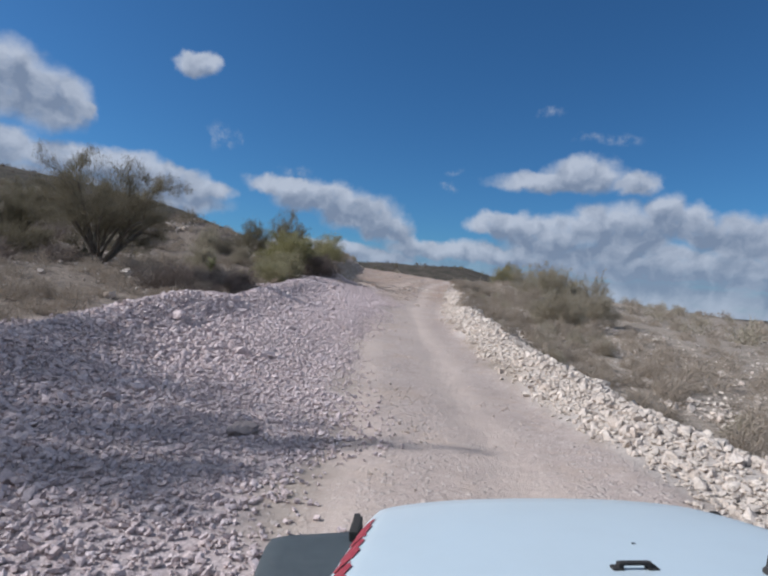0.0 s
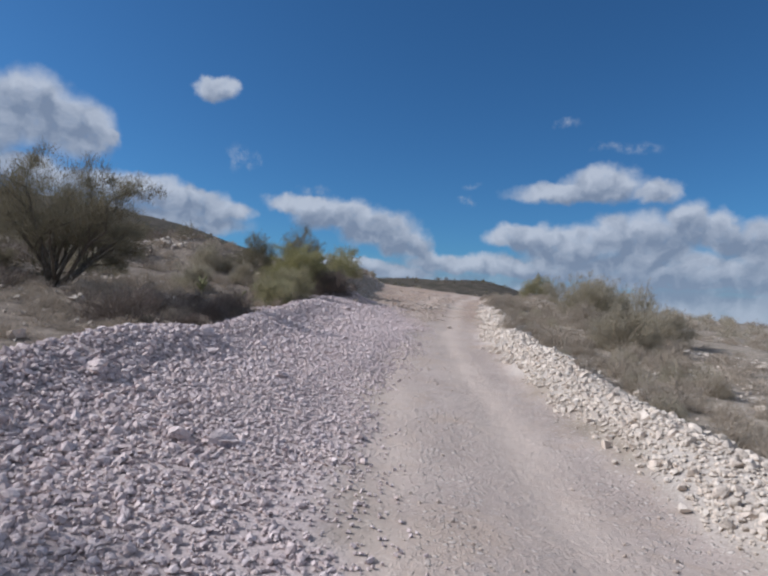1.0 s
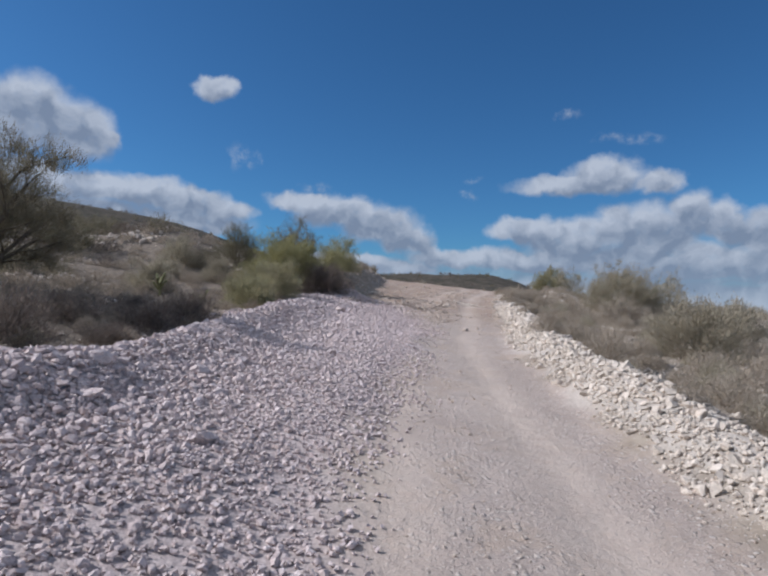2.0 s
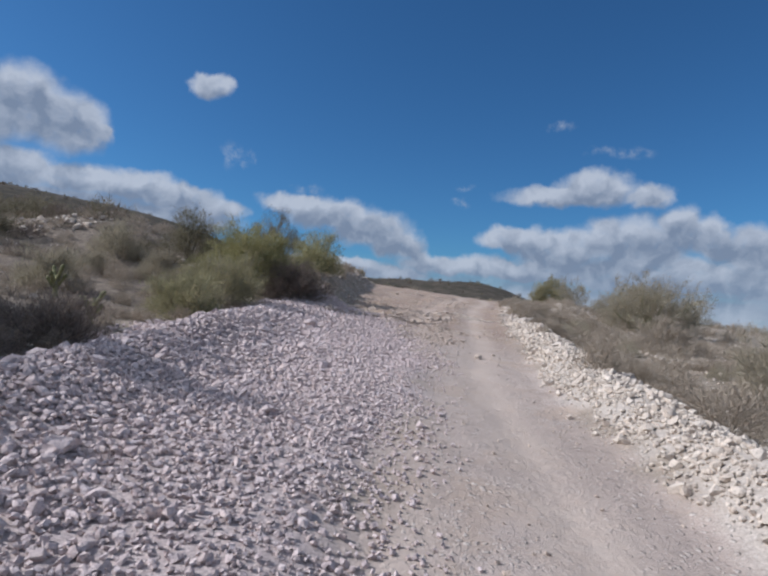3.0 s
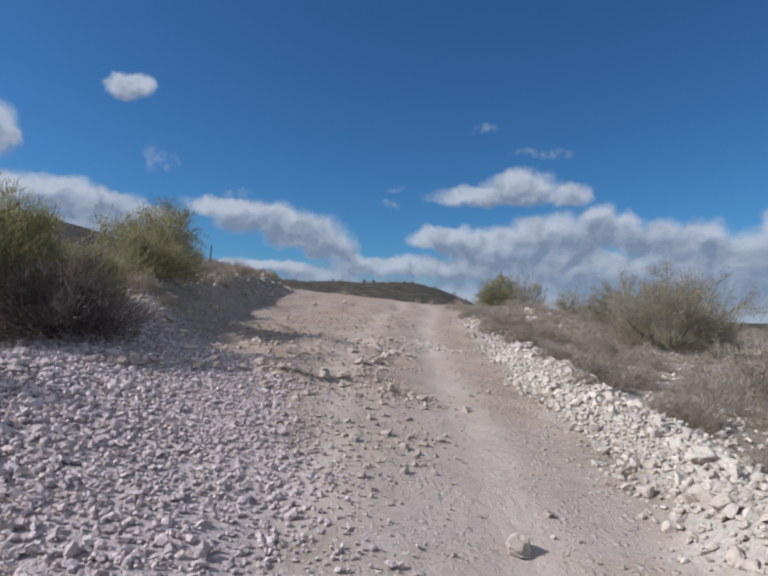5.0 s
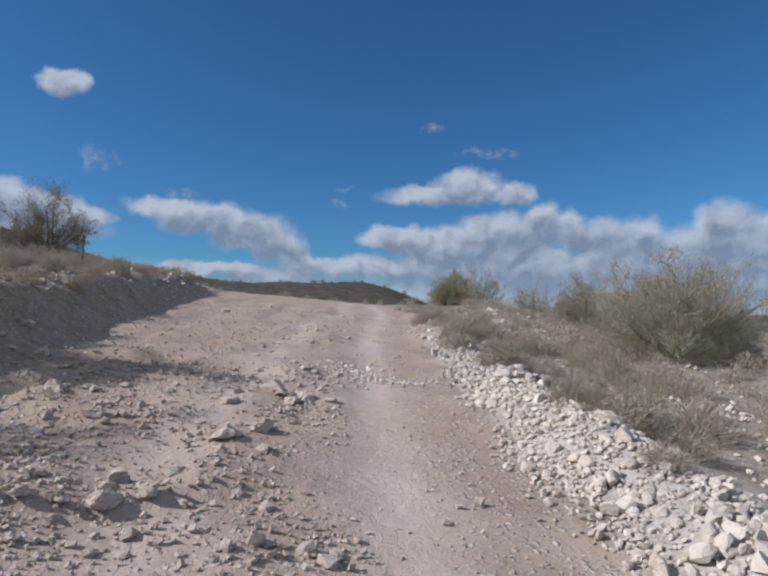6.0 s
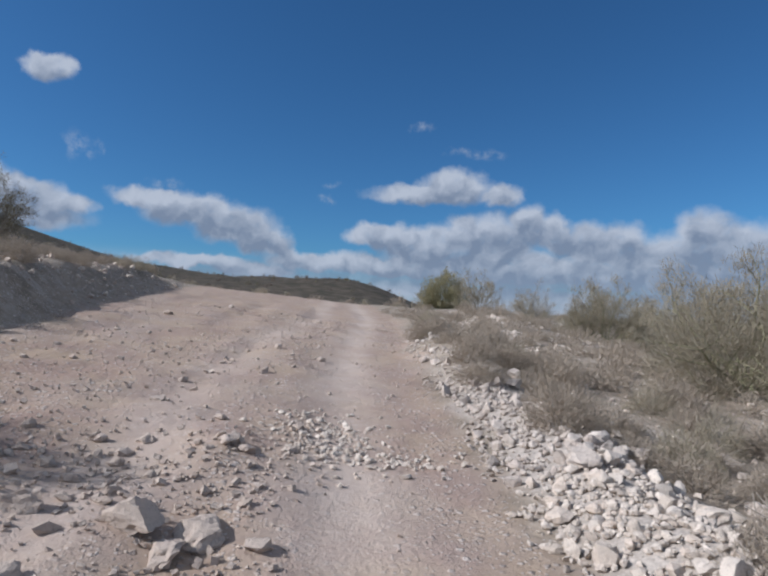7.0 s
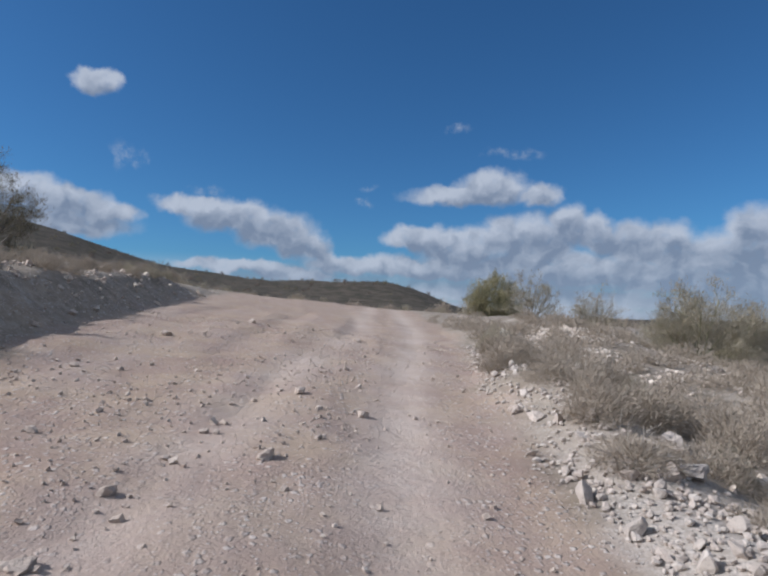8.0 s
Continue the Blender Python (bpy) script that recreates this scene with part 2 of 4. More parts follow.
def leaf_colour(a, b, dry):
    def make(n):
        i = island(n)
        base = n.mix(i, a, b)
        pick = n.math("FRACT", n.math("MULTIPLY", i, 23.7))
        base = n.mix(n.ramp(pick, 0.72, 0.98, 0.0, 0.8), base, dry)
        tint = n.add("ShaderNodeObjectInfo").outputs["Random"]
        return n.mix(n.ramp(tint, 0.0, 1.0, 0.0, 0.35), base, dry)
    return make


def bark_colour(a, b):
    def make(n):
        p = spot(n)
        return n.mix(n.ramp(n.noise(n.vec("MULTIPLY", p, (1.0, 1.0, 0.3)), 24.0, 5.0, 0.65), 0.35, 0.68), a, b)
    return make


GROUND = surface("stony desert ground", ground_colour, 0.97, ground_bump, spec=0.12, depth=0.05)
GREY_STONE = surface("crushed grey stone", stone_colour((0.50, 0.41, 0.40), (0.76, 0.65, 0.625), (0.66, 0.535, 0.49)), 0.95, rock_bump, spec=0.15, depth=0.02)
PALE_STONE = surface("pale cream rubble", stone_colour((0.51, 0.438, 0.368), (0.765, 0.672, 0.58), (0.655, 0.543, 0.448)), 0.95, rock_bump, spec=0.15, depth=0.02)
DULL_STONE = surface("dull tan rubble", stone_colour((0.42, 0.355, 0.305), (0.68, 0.60, 0.525), (0.54, 0.45, 0.385)), 0.95, rock_bump, spec=0.15, depth=0.02)
ROAD_STONE = surface("tan road stone", stone_colour((0.45, 0.365, 0.305), (0.66, 0.56, 0.475), (0.54, 0.43, 0.355)), 0.95, rock_bump, spec=0.15, depth=0.025)
DRY_TWIG = surface("dry brown twig", bark_colour((0.21, 0.165, 0.125), (0.35, 0.29, 0.225)), 0.9, spec=0.15)
GREY_TWIG = surface("bare grey twig", bark_colour((0.20, 0.175, 0.15), (0.36, 0.325, 0.285)), 0.9, spec=0.15)
DARK_BARK = surface("dark grey bark", bark_colour((0.09, 0.075, 0.06), (0.19, 0.165, 0.135)), 0.9, spec=0.15)
GREEN_BARK = surface("green palo verde bark", bark_colour((0.21, 0.205, 0.115), (0.34, 0.325, 0.205)), 0.85, spec=0.2)
DRY_LEAF = surface("dry straw leaf", leaf_colour((0.33, 0.275, 0.215), (0.50, 0.425, 0.34), (0.28, 0.23, 0.18)), 0.85, spec=0.15, thin=0.2)
GREY_LEAF = surface("grey green leaf", leaf_colour((0.30, 0.265, 0.19), (0.44, 0.395, 0.29), (0.37, 0.315, 0.245)), 0.8, spec=0.15, thin=0.35)
OLIVE_LEAF = surface("dusty olive leaf", leaf_colour((0.25, 0.235, 0.13), (0.40, 0.37, 0.22), (0.36, 0.31, 0.215)), 0.8, spec=0.15, thin=0.3)
GREEN_LEAF = surface("olive green leaf", leaf_colour((0.23, 0.22, 0.10), (0.39, 0.36, 0.175), (0.35, 0.305, 0.19)), 0.75, spec=0.2, thin=0.35)
DARK_LEAF = surface("dark grey green mesquite leaf", leaf_colour((0.14, 0.13, 0.08), (0.25, 0.225, 0.15), (0.23, 0.19, 0.14)), 0.8, spec=0.15, thin=0.3)
BROWN_LEAF = surface("dark brown dead leaf", leaf_colour((0.15, 0.12, 0.102), (0.26, 0.21, 0.178), (0.19, 0.155, 0.128)), 0.85, spec=0.12, thin=0.2)
CACTUS = surface("dull green cactus skin", bark_colour((0.14, 0.15, 0.07), (0.27, 0.25, 0.13)), 0.8, spec=0.2)


# ---------------- the lie of the land ----------------
def lattice(x, y, seed):
    h = np.sin(x * 127.1 + y * 311.7 + seed * 74.7) * 43758.5453
    return h - np.floor(h)


def value_noise(x, y, seed=0):
    ix, iy = np.floor(x), np.floor(y)
    fx, fy = x - ix, y - iy
    fx, fy = fx * fx * (3 - 2 * fx), fy * fy * (3 - 2 * fy)
    a, b = lattice(ix, iy, seed), lattice(ix + 1, iy, seed)
    c, d = lattice(ix, iy + 1, seed), lattice(ix + 1, iy + 1, seed)
    return (a + (b - a) * fx) * (1 - fy) + (c + (d - c) * fx) * fy - 0.5


def fractal(x, y, scale, octaves=4, seed=0):
    out, amp = 0.0, 1.0
    for k in range(octaves):
        out = out + amp * value_noise(x / scale, y / scale, seed + k)
        scale, amp = scale * 0.5, amp * 0.5
    return out


def step(x, low, high):
    t = np.clip((x - low) / (high - low), 0, 1)
    return t * t * (3 - 2 * t)


def right_edge(y):      # where the graded road ends at the rubble
    return np.interp(y, [-20, 0, 13, 18, 25, 27, 30, 35, 40, 44, 48, 54, 78, 95], [2.8, 2.8, 2.7, 2.5, 2.5, 2.75, 3.15, 3.5, 4.1, 4.7, 5.6, 6.7, 9.6, 10.8])


def left_edge(y):       # where it ends at the gravel and, further up, at the cut bank
    return np.interp(y, [-20, 0, 10, 16, 20, 23, 26, 30, 33, 36, 42, 50, 60, 78, 95], [-0.6, -0.5, -0.6, -0.85, -0.4, 0.1, 0.2, -0.2, -1.3, -2.1, -2.2, -2.4, -2.6, -3.2, -3.2])


def crest_line(y):      # the crest along the far side of the gravel fill
    return np.interp(y, [-20, 0, 10, 15.6, 20, 30, 37], [-6.4, -6.0, -5.3, -4.55, -4.3, -3.7, -3.2])


def gravel_left(y):     # where the fill ends, behind its crest
    return crest_line(y) - 0.85


def road_height(y):
    return np.interp(y, [-40, -10, 0, 4, 8, 12, 16, 20, 25, 30, 35, 40, 45, 50, 55, 60, 70, 80, 90, 110, 160],
                     [-1.0, -0.3, -0.1, -0.04, 0.03, 0.2, 0.44, 0.7, 1.12, 1.56, 2.0, 2.45, 2.88, 3.22, 3.48, 3.75, 4.25, 4.65, 4.8, 4.6, 4.6])


def ridge_height(az):   # the skyline, by bearing
    return np.interp(az, [-180, -120, -70, -40, -32, -27, -21.5, -17, -13, -8, -3, 4, 8, 10.5, 12.5, 17, 60, 120, 180],
                     [30, 40, 58, 57, 53, 49, 41, 32, 25, 20.5, 18.5, 19.5, 18.5, 14.5, 9.0, -1, -14, 0, 30])


def land(x, y):
    x, y = np.asarray(x, float), np.asarray(y, float)
    base = road_height(y)
    for k in (-1.6, -0.8, 0.8, 1.6):
        base = base + road_height(y + k)
    base = base / 5
    rx, lx = right_edge(y), left_edge(y)
    near = step(y, 4.0, 10.0)
    tilt = 0.045 - near * 0.135
    z = base + tilt * np.clip(x, -4, rx)
    # the open slope on the uphill side, the falling ground on the other
    z = z + (0.115 - 0.025 * step(y, 34, 46)) * np.clip(-x - 4, 0, 60) + 0.07 * np.clip(-x - 14, 0, 40) * step(y, 25, 60)
    z = z + 1.0 * np.exp(-((x + 12.9) / 3.2) ** 2 - ((y - 38.5) / 3.0) ** 2)
    fall = np.interp(y, [0, 18, 36, 52, 62, 90], [0.01, 0.02, 0.065, 0.085, 0.05, 0.03])
    z = z - (fall * np.clip(x - rx, 0, 14) + 0.09 * np.clip(x - rx - 14, 0, 90)) * step(np.hypot(x, y), 260, 60)
    # the rubble berm
    u = x - rx
    z = z + (0.1 + 0.24 * step(y, 49, 41)) * np.exp(-((u - 1.0) / 0.72) ** 2) * (1 + 0.5 * fractal(x, y, 1.8, 2, 5)) - 0.06 * step(u, 1.4, 3.0)
    # a stony terrace further out
    z = z + 0.55 * np.exp(-((u - 4.6) / 2.4) ** 2) * step(y, 43, 52) * step(y, 74, 60) * (1 + 0.5 * fractal(x, y, 3.0, 2, 25))
    # the gravel fill, heaped in a ridge along its far side
    g = step(lx - x, 0.2, 2.6) * step(y, 39, 30)
    c = x - crest_line(y) - 0.3 * fractal(x, y, 2.6, 2, 8)
    heap = np.where(c > 0, np.exp(-(c / 0.85) ** 2), np.exp(-(c / 0.6) ** 2))
    z = z + 0.04 * g * (1 + 0.7 * fractal(x, y, 3.0, 2, 9)) + (0.26 + 0.16 * step(y, 9, 14)) * heap * (1 + 0.5 * fractal(x, y, 2.4, 2, 10)) * step(y, 33, 24)
    # the cut bank further up
    v = lx - x
    ragged = v + 0.6 * fractal(x, y, 2.2, 3, 17)
    z = z + 0.86 * step(ragged, 0.0, 1.5) * step(y, 31, 37) * step(y, 76, 54) + 0.12 * fractal(x, y, 0.8, 3, 18) * step(v, -0.2, 0.5) * step(v, 2.6, 1.4) * step(y, 33, 37)
    # a ledge of bedrock across the road
    line = 32.3 + 0.35 * x + 0.5 * fractal(x, y, 1.1, 3, 19)
    z = z + 0.09 * (step(y - line, -0.06, 0.06) - step(y - line, 0.1, 3.0)) * step(x, -3.2, -2.2) * step(x, 1.4, 0.6)
    # wheel ruts and rough surface
    rut = np.exp(-((x - rx + 1.25) / 0.32) ** 2) + np.exp(-((x - rx + 3.0) / 0.32) ** 2)
    z = z - 0.035 * rut
    off = 1 - step(x, lx - 0.6, lx + 0.4) * step(-x, -rx - 0.6, -rx + 0.2)
    z = z + 0.05 * fractal(x, y, 1.6, 3, 2) * (0.7 + 0.6 * step(y, 27, 33)) + off * 0.28 * fractal(x, y, 4.5, 4, 3)
    # rough broken patch in the upper stretch
    z = z + 0.13 * fractal(x, y, 0.75, 4, 12) * step(y, 28, 32) * step(y, 44, 37) * (1 - off) * step(x, rx - 1.6, rx - 2.4)
    # ruts worn along the upper stretch
    z = z + 0.09 * fractal(x - 0.10 * y, y * 0.13, 0.8, 3, 61) * step(y, 33, 37) * (1 - off) * step(x, rx - 1.3, rx - 2.2)
    # far hills
    r, az = np.hypot(x, y - 20), np.degrees(np.arctan2(x, y - 20))
    hill = ridge_height(az) + 3.2
    far = step(r, 70, 330)
    z = z * (1 - far) + far * (hill * step(r, 60, 400) * (1 - 0.9 * step(r, 430, 1500)) + 2.6 * fractal(x, y, 60, 5, 21) * step(hill, 4, 12))
    z = z + fractal(x, y, 22, 3, 31) * 1.2 * step(r, 45, 110) * (1 - step(r, 800, 1500))
    return z - 14.0 * step(r, 900, 2600) * step(az, 5, 20)


def link_mesh(name, verts, faces, material, parent=None, label="", smooth=False):
    """Links vertex and face arrays (equal corners a face) as one mesh object."""
    verts, faces = np.asarray(verts, np.float32), np.asarray(faces, np.int32)
    mesh = bpy.data.meshes.new(name)
    k = faces.shape[1]
    mesh.vertices.add(len(verts)), mesh.loops.add(faces.size), mesh.polygons.add(len(faces))
    mesh.vertices.foreach_set("co", verts.ravel())
    mesh.loops.foreach_set("vertex_index", faces.ravel())
    mesh.polygons.foreach_set("loop_start", np.arange(0, faces.size, k, dtype=np.int32))
    mesh.polygons.foreach_set("use_smooth", np.full(len(faces), smooth))
    mesh.update(calc_edges=True)
    mesh.materials.append(material)
    ob = new(name, mesh)
    if parent:
        ob.parent = parent
    if label:
        ob["label"] = label
    return ob


def graded(low, high, fine, reach, growth):
    inner = np.arange(low, high + fine, fine)
    up, down, s = [inner[-1]], [inner[0]], fine
    while up[-1] < reach:
        s *= growth
        up.append(up[-1] + s)
    s = fine
    while down[-1] > -reach:
        s *= growth
        down.append(down[-1] - s)
    return np.concatenate([down[:0:-1], inner, up[1:]])


def build_ground():
    xs, ys = graded(-5, 6, 0.12, 3200, 1.11), graded(1, 48, 0.15, 3200, 1.11)
    gx, gy = np.meshgrid(xs, ys)
    gz = land(gx, gy)
    w = len(xs)
    i = (np.arange(len(ys) - 1)[:, None] * w + np.arange(w - 1)[None]).ravel()
    ob = link_mesh("ground", np.stack([gx, gy, gz], -1).reshape(-1, 3), np.stack([i, i + 1, i + w + 1, i + w], -1), GROUND, smooth=True)
    lx, rx, soft = left_edge(gy), right_edge(gy), 0.5 * fractal(gx, gy, 0.8, 3, 41)
    road = step(gx + soft, lx - 0.5, lx + 0.5) * step(-gx + soft, -rx - 0.5, -rx + 0.2)
    berm = 0.85 * step(gx + soft, rx + 0.05, rx + 0.4) * step(-gx + soft, -rx - 2.4, -rx - 1.3) * step(gy, 44, 37)
    gravel = (step(gx + soft, gravel_left(gy) - 0.6, gravel_left(gy) + 0.3) * step(-gx + soft, -lx - 0.35, -lx + 0.45) * step(gy, 36, 31))
    track = np.exp(-((gx - rx + 1.25) / 0.5) ** 2) + 0.8 * np.exp(-((gx - rx + 3.0) / 0.5) ** 2)
    far = step(np.hypot(gx, gy - 20), 55, 110)
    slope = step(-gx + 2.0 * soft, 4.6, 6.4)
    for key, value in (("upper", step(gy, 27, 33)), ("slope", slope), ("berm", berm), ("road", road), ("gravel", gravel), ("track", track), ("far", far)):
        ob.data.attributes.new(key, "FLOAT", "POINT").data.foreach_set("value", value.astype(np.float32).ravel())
    return tagged(ob, "stony tan desert ground with a graded dirt road", "ground", kind="structure")


build_ground()


# ---------------- stones ----------------
rng = np.random.default_rng(7)
PHI = (1 + 5 ** 0.5) / 2


def unit(v):
    return v / (np.linalg.norm(v, axis=-1, keepdims=True) + 1e-9)


def ico():
    v = np.array([(-1, PHI, 0), (1, PHI, 0), (-1, -PHI, 0), (1, -PHI, 0), (0, -1, PHI), (0, 1, PHI),
                  (0, -1, -PHI), (0, 1, -PHI), (PHI, 0, -1), (PHI, 0, 1), (-PHI, 0, -1), (-PHI, 0, 1)], float)
    bm = bmesh.new()
    for p in v:
        bm.verts.new(p)
    hull = bmesh.ops.convex_hull(bm, input=bm.verts[:])
    bm.verts.index_update()
    faces = np.array([[q.index for q in f.verts] for f in bm.faces])
    bm.free()
    return v / np.linalg.norm(v[0]), faces


def cube_shape():
    v = np.array([(x, y, z) for x in (-1, 1) for y in (-1, 1) for z in (-1, 1)], float) * 0.62
    f = np.array([(0, 1, 3), (0, 3, 2), (4, 6, 7), (4, 7, 5), (0, 4, 5), (0, 5, 1), (2, 3, 7), (2, 7, 6), (0, 2, 6), (0, 6, 4), (1, 5, 7), (1, 7, 3)])
    return v, f


def turns(count, lean=3.14):
    """Random turns as matrices: any heading, tipped by up to lean."""
    a, b, c = rng.uniform(0, 6.283, count), rng.uniform(-lean, lean, count), rng.uniform(-lean, lean, count)
    z, o = np.zeros(count), np.ones(count)
    rz = np.stack([np.cos(a), -np.sin(a), z, np.sin(a), np.cos(a), z, z, z, o], -1).reshape(-1, 3, 3)
    rx = np.stack([o, z, z, z, np.cos(b), -np.sin(b), z, np.sin(b), np.cos(b)], -1).reshape(-1, 3, 3)
    ry = np.stack([np.cos(c), z, np.sin(c), z, o, z, -np.sin(c), z, np.cos(c)], -1).reshape(-1, 3, 3)
    return rz @ rx @ ry


def chunk():
    """A rounder stone for the larger pieces."""
    bm = bmesh.new()
    bmesh.ops.create_icosphere(bm, subdivisions=2, radius=1.0)
    bm.verts.index_update()
    v, f = np.array([p.co[:] for p in bm.verts]), np.array([[q.index for q in g.verts] for g in bm.faces])
    bm.free()
    return v, f


def scatter_large(name, x, y, size, material, label, category, sink):
    """Larger stones, each cut by its own broken faces."""
    verts, faces = chunk()
    n, k = len(x), len(verts)
    body = np.repeat(verts[None], n, 0)
    for _ in range(11):
        way = unit(rng.normal(0, 1, (n, 1, 3)))
        far = rng.uniform(0.32, 0.66, (n, 1))
        over = np.clip((body * way).sum(-1) - far, 0, None)
        body = body - over[..., None] * way
    body = body * rng.uniform(0.96, 1.04, (n, k, 1))
    squash = np.stack([rng.uniform(0.9, 1.25, n), rng.uniform(0.8, 1.1, n), rng.uniform(0.75, 1.05, n)], -1)
    body = np.einsum("nij,nkj->nki", turns(n, 0.8), body * squash[:, None] * (size * 0.72)[:, None, None])
    at = np.stack([x, y, land(x, y) + size * sink], -1)
    ob = link_mesh(name, (body + at[:, None]).reshape(-1, 3), (faces[None] + (np.arange(n) * k)[:, None, None]).reshape(-1, 3), material)
    return tagged(ob, label, category, kind="stuff")


def scatter_stones(name, x, y, size, shape, material, label, category, sink=0.2):
    verts, faces = shape
    n, k = len(x), len(verts)
    jitter = rng.uniform(0.62, 1.18, (n, k, 1)) * verts[None] + rng.uniform(-0.16, 0.16, (n, k, 3))
    squash = np.stack([rng.uniform(0.8, 1.3, n), rng.uniform(0.65, 1.05, n), rng.uniform(0.45, 0.85, n)], -1)
    body = jitter * squash[:, None] * (size * 0.5)[:, None, None]
    body = np.einsum("nij,nkj->nki", turns(n, 0.7), body)
    spot3 = np.stack([x, y, land(x, y) + size * sink], -1)
    all_faces = (faces[None] + (np.arange(n) * k)[:, None, None]).reshape(-1, 3)
    ob = link_mesh(name, (body + spot3[:, None]).reshape(-1, 3), all_faces, material)
    return tagged(ob, label, category, kind="stuff")


def spread(count, x0, x1, y0, y1):
    return rng.uniform(x0, x1, count), rng.uniform(y0, y1, count)


def loose_stones(xs, ys, sizes):
    """The larger broken stones, each an object, on a few shared shapes."""
    verts, faces = ico()
    meshes = []
    for k in range(8):
        body = verts * rng.uniform(0.6, 1.2, (12, 1)) + rng.uniform(-0.14, 0.14, (12, 3))
        made = link_mesh("stone", body * np.array([0.62, 0.5, 0.38]), faces, ROAD_STONE)
        meshes.append(made.data)
        bpy.data.objects.remove(made)
    for k, (x, y, size) in enumerate(zip(xs, ys, sizes)):
        ob = new("stone", meshes[k % 8])
        turn = Euler((rng.uniform(-0.3, 0.3), rng.uniform(-0.3, 0.3), rng.uniform(0, 6.28)))
        ob.matrix_world = Matrix.LocRotScale((x, y, float(land(x, y)) + size * 0.14), turn, (size, size, size))
        tagged(ob, "broken tan stone lying on the rough road", "stone", "loose stones on the road")


def build_gravel():
    # the fill on the uphill side: coarse stones, smaller ones and chips
    def fill(count, reach):
        x, y = spread(count, -7.6, 1.0, 1, 36.5)
        inner = left_edge(y) + 0.9 * fractal(x, y, 1.5, 3, 51)
        chance = step(inner - x, -reach, 0.5) * step(x - gravel_left(y) + 0.8 * fractal(x, y, 1.5, 2, 52), -0.5, 0.5) * step(y, 36.5, 31)
        ok = rng.uniform(0, 1, len(x)) < chance
        return x[ok], y[ok]

    x, y = fill(25000, 0.5)
    size = np.clip(np.exp(rng.normal(math.log(0.084), 0.26, len(x))) * (0.75 + 0.5 * step(left_edge(y) - x, 0.6, 3.2)), 0.05, 0.24)
    scatter_stones("gravel", x, y, size, ico(), GREY_STONE, "loose fill of crushed pinkish grey stone beside the road", "gravel", 0.22)
    x, y = fill(86000, 0.9)
    size = np.clip(np.exp(rng.normal(math.log(0.057), 0.25, len(x))) * (0.75 + 0.4 * step(left_edge(y) - x, 0.4, 3.0)), 0.025, 0.11)
    scatter_stones("small_gravel", x, y, size, cube_shape(), GREY_STONE, "smaller grey stones packed among the larger gravel", "gravel", 0.3)
    # the rubble berm along the downhill edge
    x, y = spread(100000, 1.8, 8.0, 2, 50)
    u = x - right_edge(y) + 0.5 * fractal(x, y, 1.2, 3, 53)
    ok = rng.uniform(0, 1, len(x)) < step(u, -0.02, 0.42) * step(u + 1.05 * step(y, 38, 43), 2.1, 1.3) * (0.42 + 0.58 * step(y, 41, 35)) * step(y, 58, 50)
    x, y = x[ok], y[ok]
    size = np.clip(np.exp(rng.normal(math.log(0.056), 0.40, len(x))), 0.03, 0.14 + 0.07 * step(y, 30, 36))
    big = size > 0.115
    upper = y > 36.5 + 2.0 * fractal(x, y, 2.0, 2, 62)
    for part_of, name, material, large_label, label in (
            (~upper, "rubble", PALE_STONE, "larger pale rocks of the rubble ridge", "ridge of pale cream rubble along the road edge"),
            (upper, "upper_rubble", DULL_STONE, "larger dull tan rocks along the upper road edge", "strip of dull tan rubble along the upper road edge")):
        pick = part_of & big
        scatter_large("large_" + name, x[pick], y[pick], size[pick], material, large_label, "rubble", 0.25)
        pick = part_of & ~big
        scatter_stones(name, x[pick], y[pick], size[pick], ico(), material, label, "rubble", 0.25)
    # loose stones on the road and on the open ground
    x, y = spread(60000, -4.5, 6.5, 1, 52)
    ok = (x > left_edge(y) - 0.5) & (x < right_edge(y) + 0.2)
    lane = 1 - 0.85 * (np.exp(-((x - right_edge(y) + 1.25) / 0.45) ** 2) + np.exp(-((x - right_edge(y) + 3.0) / 0.4) ** 2) * step(y, 34, 26))
    ok &= rng.uniform(0, 1, len(x)) < np.clip(lane, 0, 1) * (0.35 + 0.65 * step(y, 24, 30)) * (0.12 + 1.0 * step(fractal(x, y, 1.3, 4, 58), -0.1, 0.45))
    x, y = x[ok], y[ok]
    size = np.clip(np.exp(rng.normal(math.log(0.022), 0.55, len(x))), 0.011, 0.12)
    scatter_stones("road_stones", x, y, size, cube_shape(), ROAD_STONE, "scattered tan stones lying on the dirt road", "stones", 0.18)
    x, y = spread(32000, -4.5, 3.4, 27, 44)
    ok = (x > left_edge(y) - 0.3) & (rng.uniform(0, 1, len(x)) < step(y, 27, 31.5) * (0.07 + 0.93 * step(y, 39.0, 36)) * step(right_edge(y) - 1.5 - x + 1.2 * fractal(x, y, 1.5, 3, 55), 0, 0.8) * (0.25 + 0.75 * step(fractal(x, y, 1.1, 3, 56), -0.3, 0.25)))
    x, y = x[ok], y[ok]
    size = np.clip(np.exp(rng.normal(math.log(0.038), 0.5, len(x))), 0.016, 0.14)
    large = np.argsort(-size)[:160]
    loose_stones(x[large], y[large], size[large])
    x, y, size = np.delete(x, large), np.delete(y, large), np.delete(size, large)
    scatter_stones("broken_stones", x, y, size, cube_shape(), ROAD_STONE, "broken tan stones strewn over the rough road", "stones", 0.16)
